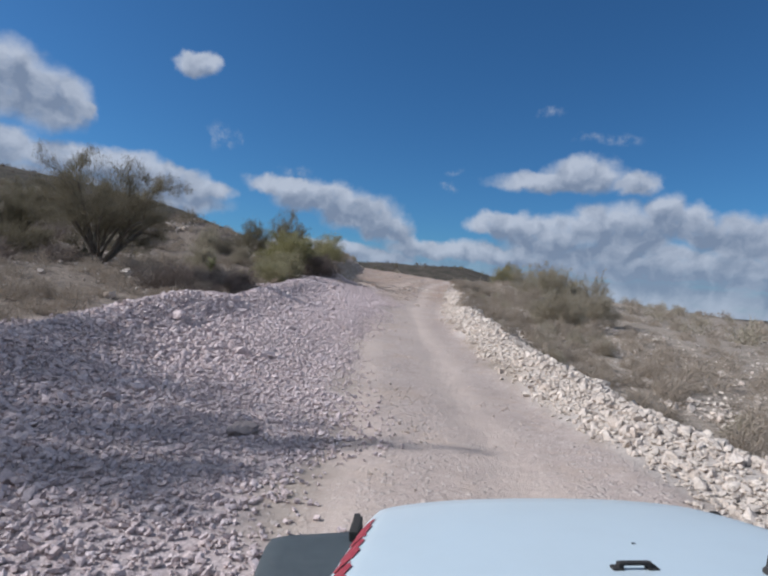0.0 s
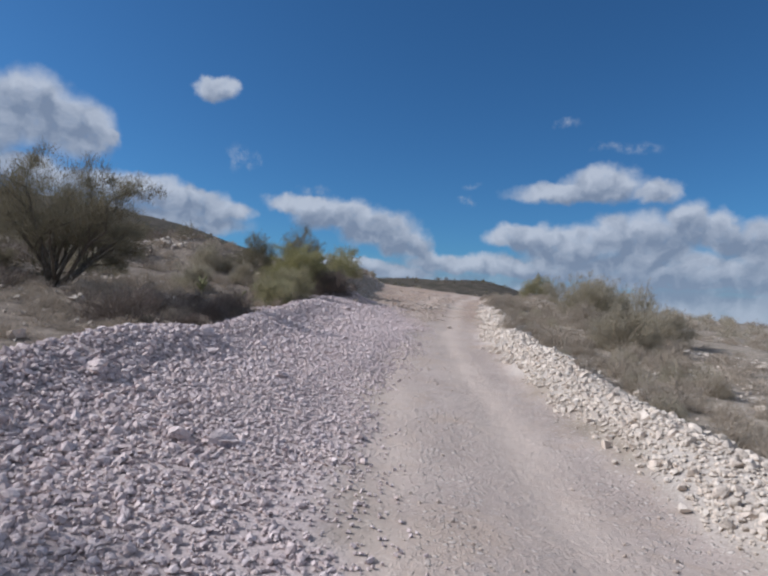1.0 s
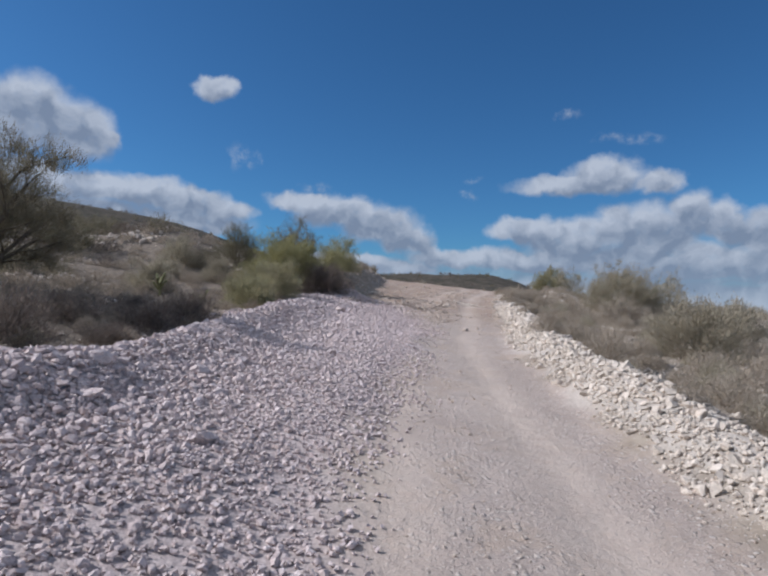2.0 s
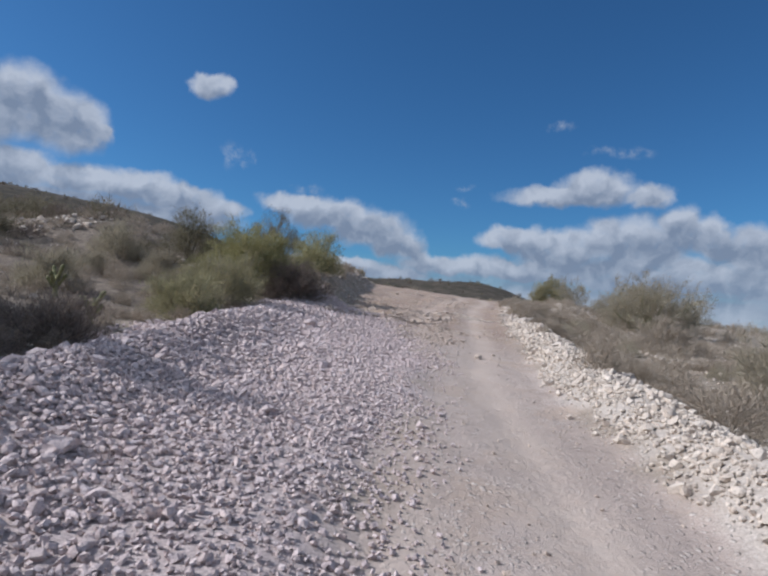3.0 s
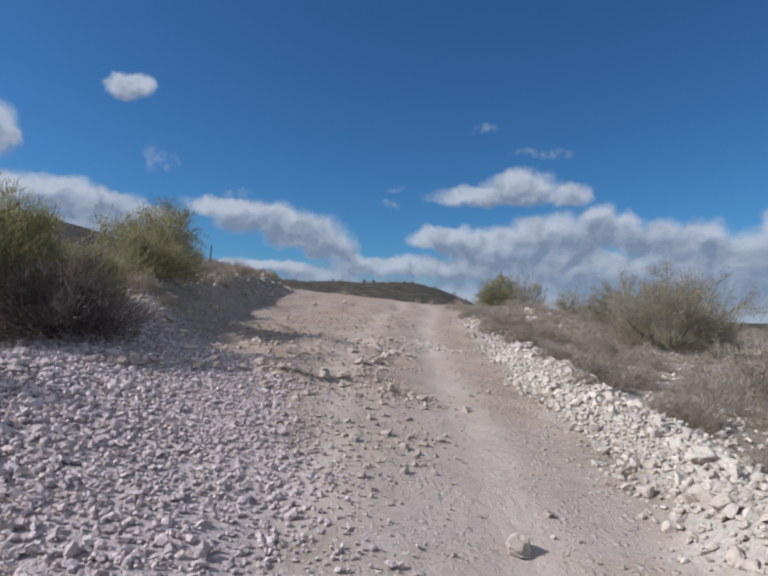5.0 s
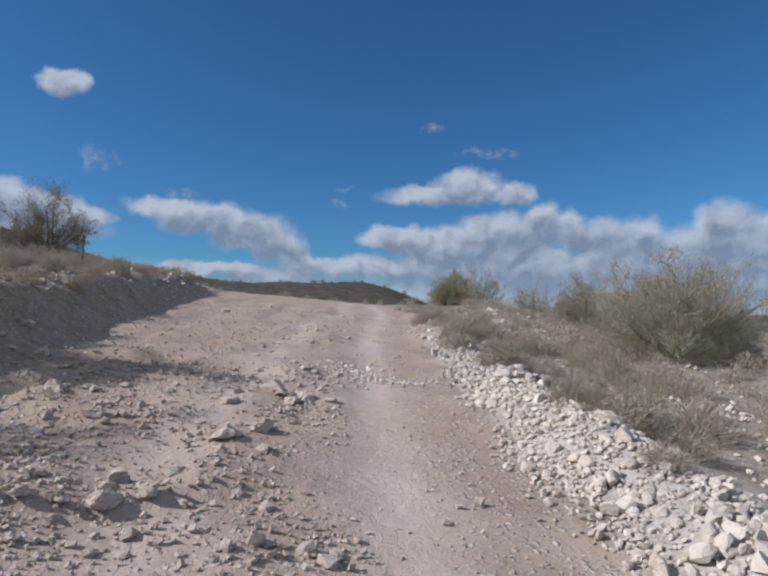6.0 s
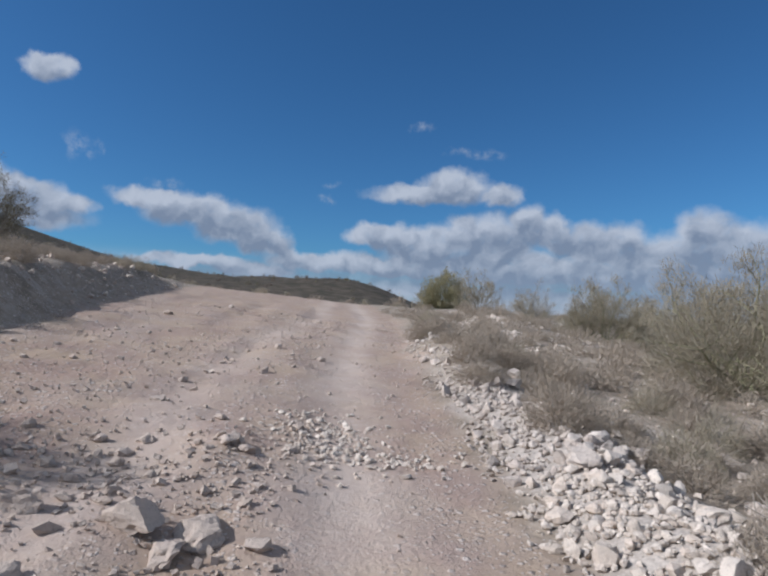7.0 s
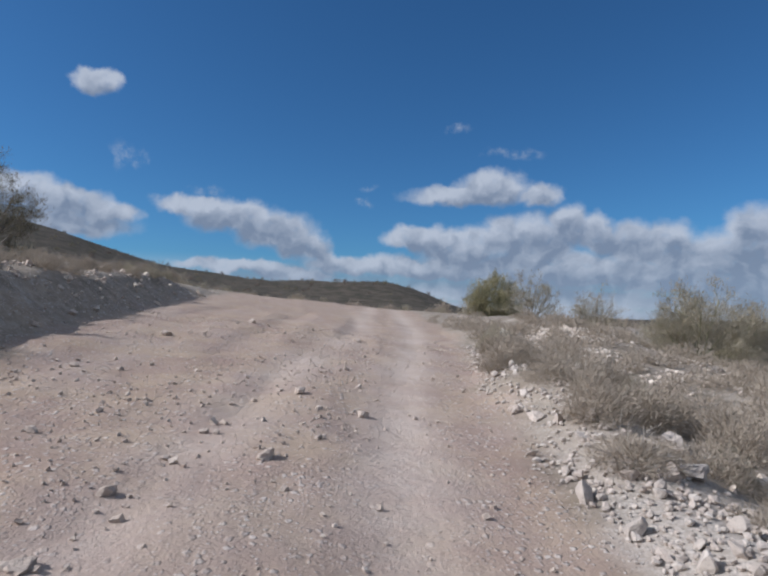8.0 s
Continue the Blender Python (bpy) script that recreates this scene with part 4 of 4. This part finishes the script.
LOW = [dry_shrub(31, "low dry brown shrub with wiry stems", DRY_TWIG, DRY_LEAF), dry_shrub(32, "spreading dry brown shrub", DRY_TWIG, DRY_LEAF, 0.5, 1.1),
       dry_shrub(33, "straw coloured dry shrub", GREY_TWIG, DRY_LEAF, 0.6, 0.9), dry_shrub(34, "grey green low shrub", DRY_TWIG, GREY_LEAF, 0.58, 1.0, 1800, 5, (0.105, 0.0072), 150),
       dry_shrub(35, "bare grey brown shrub", GREY_TWIG, DRY_LEAF, 0.52, 1.0, 1700, 6, (0.11, 0.007), 100)]
for k, (ob, at) in enumerate(zip(LOW, [(5.2, 13.0), (5.6, 19.3), (-7.6, 12.5), (6.6, 31.0), (-8.2, 17.0)])):
    place(ob, *at, k * 1.3)
# fuller rounded shrubs that stand at the rubble
FULL = [dry_shrub(36, "rounded grey brown shrub at the edge of the rubble", GREY_TWIG, DRY_LEAF, 0.50, 1.15, 3800, 8, (0.10, 0.0052), 200),
        dry_shrub(37, "dense rounded tan shrub beside the rubble", DRY_TWIG, DRY_LEAF, 0.54, 1.05, 3800, 8, (0.10, 0.0052), 200)]
for ob, at in zip(FULL, [(4.75, 34.7), (5.25, 34.3)]):
    place(ob, *at, 0.7)
for k, (x, y, size) in enumerate([(6.95, 38.1, 1.0), (4.95, 37.8, 1.1), (8.4, 38.4, 1.25), (6.7, 36.8, 0.9), (5.6, 37.3, 0.8), (8.6, 40.7, 1.25), (5.8, 35.2, 1.0),
                                  (5.3, 31.5, 1.0), (5.0, 28.4, 0.9), (4.9, 25.6, 1.1), (5.3, 22.2, 1.0), (5.2, 17.6, 1.1), (6.4, 40.2, 0.9), (7.2, 42.0, 1.1), (5.0, 40.3, 0.9),
                                  (5.35, 41.6, 1.1), (5.5, 43.2, 1.0), (5.3, 44.9, 0.9), (6.3, 45.2, 1.1), (6.2, 46.9, 1.0), (6.9, 47.6, 1.1), (6.5, 48.9, 0.9), (7.2, 50.2, 1.1), (6.4, 42.4, 1.2), (7.6, 45.8, 1.2), (8.0, 48.4, 1.2)]):
    copy_thing(FULL[k % 2], stand(None, x, y, k * 1.7, size, 0.7 + 0.1 * (k * 3 % 4)))


def drifts(count, kinds, x0, x1, y0, y1, keep, low, high, seed, patch=0.3, gap=0.40):
    """Places for shrubs in loose drifts, none too close to another: (kind, x, y, turn, size, height)."""
    gen = np.random.default_rng(seed)
    done, tries = [], 0
    while len(done) < count and tries < 30000:
        tries += 1
        x, y = gen.uniform(x0, x1), gen.uniform(y0, y1)
        if not keep(x, y) or fractal(x, y, 5.0, 3, 71) < gen.uniform(-0.7, patch):
            continue
        size = low + (high - low) * gen.uniform(0, 1) ** 1.6
        if any((x - d[1]) ** 2 + (y - d[2]) ** 2 < (gap * (size + d[4])) ** 2 for d in done):
            continue
        done.append((int(gen.integers(0, kinds)), x, y, gen.uniform(0, 6.28), size, gen.uniform(0.8, 1.2)))
    return done


near = drifts(260, 5, 3.5, 16, 6, 66, lambda x, y: x > right_edge(y) + 1.45 - 0.95 * float(step(y, 38, 46)) + 0.5 * math.sin(y * 1.7), 0.6, 1.3, 61, 0.4, 0.52)
near += drifts(90, 5, -8, -3, 35, 62, lambda x, y: left_edge(y) - 4.5 < x < left_edge(y) - 1.2, 0.6, 1.2, 67)
near += drifts(460, 5, -19, -2.6, 8, 58, lambda x, y: x < gravel_left(y) - 0.1 and x < left_edge(y) - 1.1, 0.55, 1.25, 62, 0.3, 0.36)
near += drifts(130, 5, 4.2, 16, 34, 60, lambda x, y: right_edge(y) + 1.6 - 1.0 * float(step(y, 38, 44)) < x < right_edge(y) + 9, 0.8, 1.4, 72, -0.2, 0.54)
close = drifts(80, 5, -12, -5.4, 8, 25, lambda x, y: gravel_left(y) - 6.5 < x < gravel_left(y) - 0.1, 0.5, 1.1, 73, -0.4, 0.42)
close += drifts(95, 5, 4.0, 13, 8, 35, lambda x, y: right_edge(y) + 1.75 < x < right_edge(y) + 8, 0.75, 1.35, 74, -0.4, 0.54)
near += close
near.sort(key=lambda d: abs(d[1] - 0.7) + 0.10 * abs(d[2] - 30))
for kind, x, y, turn, size, tall in near[:262]:
    copy_thing(LOW[kind], stand(None, x, y, turn, size, tall))

# the rest of the scrub, past counting, in one mesh
SPARSE = [dry_shrub(41, "dry scrub", DRY_TWIG, DRY_LEAF, 0.6, 1.1, 220, 3, (0.22, 0.018), 20), dry_shrub(42, "grey scrub", DRY_TWIG, GREY_LEAF, 0.7, 1.1, 220, 3, (0.2, 0.018), 20)]
DUSKY = [dry_shrub(43, "brown scrub", DRY_TWIG, BROWN_LEAF, 0.65, 1.15, 220, 3, (0.22, 0.020), 20), dry_shrub(44, "dark scrub", DRY_TWIG, DARK_LEAF, 0.75, 1.15, 220, 3, (0.2, 0.020), 20)]
MIDDLE = [dry_shrub(51, "dry scrub", DRY_TWIG, DRY_LEAF, 0.6, 1.1, 560, 2, (0.12, 0.012), 10), dry_shrub(52, "bare scrub", GREY_TWIG, DRY_LEAF, 0.55, 1.15, 560, 2, (0.12, 0.012), 10)]
rest = [(MIDDLE, (d[0] % 2, *d[1:])) for d in near[262:]]
rest += [(DUSKY, d) for d in drifts(260, 2, -44, -9, 16, 62, lambda x, y: x < -9 - 0.1 * y, 0.9, 2.3, 68, 0.1, 0.34)]
rest += [(MIDDLE, d) for d in drifts(170, 2, -22, -6.6, 20, 46, lambda x, y: x < gravel_left(y) - 1.5, 0.45, 0.95, 75, -0.4, 0.55)]
rest += [(SPARSE, d) for d in drifts(170, 2, 12, 48, 26, 100, lambda x, y: x > right_edge(y) + 4 and (x > 16 or y > 66), 1.0, 2.2, 63)]
rest += [(SPARSE, d) for d in drifts(110, 2, -45, -6, 30, 110, lambda x, y: y > 60, 1.0, 2.4, 64)]
rest += [(DUSKY, d) for d in drifts(260, 2, -260, 70, 130, 400, lambda x, y: -42 < math.degrees(math.atan2(x, y - 20)) < 13 and math.hypot(x, y - 20) < 410, 1.6, 3.4, 66)]
rest += [(SPARSE, d) for d in drifts(120, 2, -14, 14, 74, 140, lambda x, y: y > 84 or x < left_edge(y) - 1 or x > right_edge(y) + 0.6, 1.0, 2.0, 65)]


def build_scrub():
    stock = {}
    slots = [DRY_TWIG, GREY_TWIG, DRY_LEAF, GREY_LEAF, BROWN_LEAF, DARK_LEAF]
    verts, faces, paint, total = [], [], [], 0
    for kinds, (kind, x, y, turn, size, tall) in rest:
        for child in kinds[kind].children:
            if child.data.name not in stock:
                v = np.empty(len(child.data.vertices) * 3, np.float32)
                child.data.vertices.foreach_get("co", v)
                f = np.empty(len(child.data.loops), np.int32)
                child.data.loops.foreach_get("vertex_index", f)
                f = f.reshape(-1, len(f) // len(child.data.polygons))
                f = f if f.shape[1] == 3 else np.concatenate([f[:, :3], f[:, [0, 2, 3]]])
                stock[child.data.name] = (v.reshape(-1, 3), f, slots.index(child.data.materials[0]))
            v, f, slot = stock[child.data.name]
            c, s = math.cos(turn), math.sin(turn)
            m = np.array([[c, -s, 0], [s, c, 0], [0, 0, tall]]) * size
            verts.append(v @ m.T + np.array([x, y, float(land(x, y)) - 0.03]))
            faces.append(f + total)
            paint.append(np.full(len(f), slot, np.int32))
            total += len(v)
    ob = link_mesh("scrub", np.concatenate(verts), np.concatenate(faces), slots[0])
    for m in slots[1:]:
        ob.data.materials.append(m)
    ob.data.polygons.foreach_set("material_index", np.concatenate(paint))
    tagged(ob, "thick cover of dry brown and grey desert scrub", "scrub", kind="stuff")
    for kind in SPARSE + MIDDLE + DUSKY:
        for child in list(kind.children):
            bpy.data.objects.remove(child)
        bpy.data.objects.remove(kind)


build_scrub()


def stake(x, y, height):
    """A weathered wooden stake, roughly hewn and leaning a little."""
    bm = bmesh.new()
    rings = []
    for k, (h, r) in enumerate([(-0.15, 0.034), (0.3, 0.033), (0.65, 0.030), (0.93, 0.029), (1.0, 0.016)]):
        rings.append([bm.verts.new(((r + 0.004 * math.sin(c * 2.3 + k)) * math.cos(c * 0.785) + 0.05 * h * h, (r + 0.004 * math.cos(c * 1.7 + k)) * math.sin(c * 0.785), h * height)) for c in range(8)])
    for p, q in zip(rings, rings[1:]):
        for c in range(8):
            bm.faces.new((p[c], p[(c + 1) % 8], q[(c + 1) % 8], q[c]))
    bm.faces.new(rings[-1])
    mesh = bpy.data.meshes.new("stake")
    bm.to_mesh(mesh), bm.free()
    mesh.materials.append(DARK_BARK)
    ob = new("stake", mesh)
    ob.matrix_world = stand(None, x, y, 0.4, 1.0, 1.0, 0.0)
    return tagged(ob, "weathered dark wooden stake on the brow of the bank", "stake")


stake(-5.0, 47.0, 1.0)


# ---------------- the off-road vehicle, at rest at the start of the way ----------------
WHITE_PAINT = surface("white car paint", lambda n: n.mix(n.ramp(n.noise(spot(n), 6.0, 5.0, 0.6), 0.4, 0.75, 0.0, 0.35), (0.49, 0.565, 0.59), (0.45, 0.515, 0.535)), 0.32, spec=0.5)
DARK_PLASTIC = surface("dark grey textured plastic", lambda n: n.mix(n.noise(spot(n), 30.0, 4.0), (0.045, 0.055, 0.06), (0.075, 0.088, 0.092)), 0.6, lambda n: n.noise(spot(n), 350.0, 2.0), depth=0.001)
BLACK_RUBBER = surface("black rubber", lambda n: n.mix(n.noise(spot(n), 14.0, 4.0), (0.018, 0.018, 0.019), (0.05, 0.045, 0.04)), 0.75)
RED_DECAL = surface("faded red decal", lambda n: n.mix(n.noise(spot(n), 60.0, 4.0), (0.22, 0.025, 0.04), (0.33, 0.05, 0.06)), 0.5)
RIM_METAL = surface("dull silver alloy", lambda n: n.mix(n.noise(spot(n), 18.0, 3.0), (0.42, 0.43, 0.44), (0.56, 0.57, 0.58)), 0.35, metal=0.9)


def part(name, bm, material, parent, label="", smooth=False):
    mesh = bpy.data.meshes.new(name)
    for f in bm.faces:
        f.smooth = smooth
    bm.to_mesh(mesh), bm.free()
    mesh.materials.append(material)
    ob = new(name, mesh)
    ob.parent = parent
    if label:
        ob["label"] = label
    return ob


def slab(sx, sy, sz, at, bevel=0.01, turn=None, segments=2):
    bm = bmesh.new()
    bmesh.ops.create_cube(bm, size=1.0)
    bmesh.ops.scale(bm, vec=(sx, sy, sz), verts=bm.verts)
    if bevel:
        bmesh.ops.bevel(bm, geom=bm.edges[:], offset=bevel, segments=segments, affect="EDGES", profile=0.7)
    m = Matrix.Translation(at) @ (turn or Matrix())
    bmesh.ops.transform(bm, matrix=m, verts=bm.verts)
    return bm


def loft(rows, close=False):
    """A sheet through rows of points."""
    bm = bmesh.new()
    made = [[bm.verts.new(p) for p in row] for row in rows]
    for a, b in zip(made, made[1:]):
        for k in range(len(a) - 1):
            bm.faces.new((a[k], a[k + 1], b[k + 1], b[k]))
    bmesh.ops.recalc_face_normals(bm, faces=bm.faces[:])
    return bm


def round_solid(profile, axis_turn, at, sides=28):
    """A body turned from (radius, height) pairs."""
    bm = bmesh.new()
    rings = []
    for r, h in profile:
        rings.append([bm.verts.new((r * math.cos(k * 2 * math.pi / sides), r * math.sin(k * 2 * math.pi / sides), h)) for k in range(sides)])
    for a, b in zip(rings, rings[1:]):
        for k in range(sides):
            bm.faces.new((a[k], a[(k + 1) % sides], b[(k + 1) % sides], b[k]))
    bm.faces.new(rings[0]), bm.faces.new(rings[-1])
    bmesh.ops.recalc_face_normals(bm, faces=bm.faces[:])
    bmesh.ops.transform(bm, matrix=Matrix.Translation(at) @ axis_turn, verts=bm.verts)
    return bm


def hood_point(s, t):
    """s from -1 to 1 across the bonnet, t from 0 at its front to 1 at the cowl."""
    half, side = 0.596 + 0.20 * t, -0.021 - 0.04 * t
    f = 0.05 - 1.30 * t - 0.07 * abs(s) ** 4 * (1 - t)
    z = 0.045 + 0.155 * t - 0.030 * (1 - t) ** 6 + 0.028 * (1 - abs(s) ** 2.2)
    edge = max(0.0, abs(s) - 0.86) / 0.14
    nose = max(0.0, 0.05 - t) / 0.05
    return (half * s + side, f - 0.03 * edge * nose, z - 0.075 * edge ** 2 - 0.085 * nose ** 2)


def build_vehicle():
    car = tagged(new("off_road_vehicle"), "white off-road vehicle with dark grey fenders and red bonnet decal", "vehicle")
    across = [-1 + k / 18 for k in range(37)]
    down = [0, 0.006, 0.014, 0.024, 0.036, 0.05] + [0.05 + 0.95 * k / 14 for k in range(1, 15)]
    rows = [[hood_point(s, t) for s in across] for t in down]
    rows = [[(x, y, z - 0.08) for x, y, z in rows[0]]] + rows
    rows = [[(r[0][0] - 0.004, r[0][1], r[0][2] - 0.16)] + r + [(r[-1][0] + 0.004, r[-1][1], r[-1][2] - 0.16)] for r in rows]
    hood = part("bonnet", loft(rows), WHITE_PAINT, car, "glossy white bonnet", True)

    def on_hood(s, t, lift=0.0):
        x, y, z = hood_point(s, t)
        return Vector((x, y, z + lift))

    # the lashing bracket, the two rubber stops, the washer nozzle
    bracket = on_hood(0.0, 0.594)
    bm = slab(0.068, 0.013, 0.007, bracket + Vector((0, 0, 0.0125)), 0.004)
    for s in (-1, 1):
        for piece in (slab(0.012, 0.015, 0.015, bracket + Vector((s * 0.032, 0, 0.007)), 0.003), slab(0.024, 0.022, 0.006, bracket + Vector((s * 0.038, 0, 0.002)), 0.002)):
            bm.from_mesh(mesh_of(piece))
    part("bracket", bm, BLACK_RUBBER, car, "black lashing bracket on the bonnet")
    part("washer_nozzle", slab(0.009, 0.006, 0.003, on_hood(0.11, 0.466, 0.001), 0.001), DARK_PLASTIC, car)
    for s in (-1, 1):
        at = on_hood(s * 0.42, 0.665 - 0.05 * s)
        part("rubber_stop", round_solid([(0.030, -0.004), (0.030, 0.004), (0.024, 0.010), (0.021, 0.034), (0.016, 0.040)], Matrix(), at, 18), BLACK_RUBBER, car, "black rubber windscreen stop", True)
        # latches at the front corners
        x, y, z = hood_point(s * 0.98, 0.045)
        latch = part("bonnet_latch", slab(0.030, 0.085, 0.05, (x + s * 0.014 - 0.008, y - 0.005, z + 0.012 + 0.008 * s), 0.008, pose(0, 0, 0, 14, 0, s * 12)), BLACK_RUBBER, car, "black bonnet latch")
        part("catch", slab(0.022, 0.026, 0.026, (x + s * 0.018, y + 0.045, z + 0.022), 0.006), BLACK_RUBBER, latch)
    # red marks along the edge of the bonnet
    # slanted blocks with ragged ends that follow the curve of the edge
    for k, (t0, t1) in enumerate([(0.20, 0.345), (0.365, 0.485), (0.505, 0.61), (0.63, 0.73)]):
        rows = []
        for j in range(9):
            u = j / 8
            t = t0 + (t1 - t0) * u
            notch = 0.008 * ((j * 5 + k * 3) % 4)
            rows.append([on_hood(-0.962 + notch + (0.088 - 1.6 * notch) * v, t - 0.025 * v, 0.0022) for v in (0.0, 0.25, 0.5, 0.75, 1.0)])
        part("decal_stroke", loft(rows), RED_DECAL, car, "faded dark red decal block")
    # grille, headlights, bumper
    bm = slab(1.14, 0.07, 0.46, (0, 0.03, -0.27), 0.02)
    part("grille", bm, WHITE_PAINT, car)
    for k in range(6):
        part("grille_slot", slab(0.045, 0.02, 0.30, (-0.25 + 0.1 * k, 0.068, -0.25), 0.006), BLACK_RUBBER, car)
    for s in (-1, 1):
        part("headlight", round_solid([(0.092, 0.0), (0.092, 0.02), (0.07, 0.036), (0.02, 0.042)], pose(0, 0, 0, -90), (s * 0.43, 0.062, -0.22)), RIM_METAL, car, "round headlight", True)
    part("bumper", slab(1.72, 0.16, 0.17, (0, 0.20, -0.52), 0.03), DARK_PLASTIC, car, "dark grey bumper")
    # fenders
    for s in (-1, 1):
        rows = []
        for k in range(19):
            u = k / 18
            f = 0.07 - 1.16 * u
            rise = 0.03 * math.sin(math.pi * u) - 0.30 * max(0.0, u - 0.72) / 0.28 - 0.05 * max(0.0, 0.07 - u) / 0.07
            rows.append([(s * 0.60, f, -0.055 + rise), (s * 0.66, f, -0.057 + rise), (s * 0.86, f, -0.068 + rise), (s * 0.915, f, -0.077 + rise), (s * 0.93, f, -0.095 + rise), (s * 0.932, f, -0.165 + rise)])
        fender = part("fender", loft(rows), DARK_PLASTIC, car, "dark grey plastic fender", True)
        solid = fender.modifiers.new("thickness", "SOLIDIFY")
        solid.thickness, solid.offset = 0.012, -1
        part("inner_wing", slab(0.03, 1.1, 0.42, (s * 0.60, -0.55, -0.31), 0.006), WHITE_PAINT, car)
    # cowl, sides, floor, tailgate
    part("cowl", slab(1.50, 0.22, 0.10, (0, -1.37, 0.165), 0.02), WHITE_PAINT, car)
    part("dashboard", slab(1.40, 0.28, 0.18, (0, -1.60, 0.06), 0.04), DARK_PLASTIC, car, "dark grey dashboard")
    for s in (-1, 1):
        part("side_panel", slab(0.06, 2.2, 0.62, (s * 0.74, -2.40, -0.16), 0.03), WHITE_PAINT, car)
        door = part("door", slab(0.03, 0.95, 0.56, (s * 0.785, -1.88, -0.15), 0.012), WHITE_PAINT, car)
        part("door_handle", slab(0.03, 0.14, 0.03, (s * 0.81, -2.22, 0.02), 0.008), DARK_PLASTIC, door)
    part("tailgate", slab(1.48, 0.06, 0.60, (0, -3.48, -0.17), 0.02), WHITE_PAINT, car)
    part("floor_pan", slab(1.44, 2.1, 0.05, (0, -2.45, -0.45), 0.01), DARK_PLASTIC, car)
    # wheels, each standing on the ground beneath it
    for s in (-1, 1):
        for f in (-0.52, -2.98):
            hub = CAR_POSE @ Vector((s * 0.79, f, -0.62))
            ground_z = float(land(hub.x, hub.y))
            lift = (ground_z + 0.40 - hub.z)
            turn = pose(0, 0, 0, 0, 90, 0)
            tyre = part("tyre", round_solid([(0.22, -0.12), (0.33, -0.125), (0.395, -0.11), (0.41, -0.06), (0.412, 0.06), (0.395, 0.11), (0.33, 0.125), (0.22, 0.12)],
                                            turn, (s * 0.79, f, -0.62 + lift), 36), BLACK_RUBBER, car, "black off-road tyre", True)
            part("rim", round_solid([(0.215, -0.10), (0.215, 0.10), (0.17, 0.09), (0.08, 0.06), (0.05, 0.09), (0.01, 0.09)], turn, (s * 0.79, f, -0.62 + lift), 28), RIM_METAL, tyre, "silver alloy rim", True)
    car.matrix_world = CAR_POSE
    return car


def mesh_of(bm):
    mesh = bpy.data.meshes.new("piece")
    bm.to_mesh(mesh), bm.free()
    return mesh


CAR_POSE = pose(0.792, 1.752, 0.936, 0.0, -2.9, 3.5)
build_vehicle()
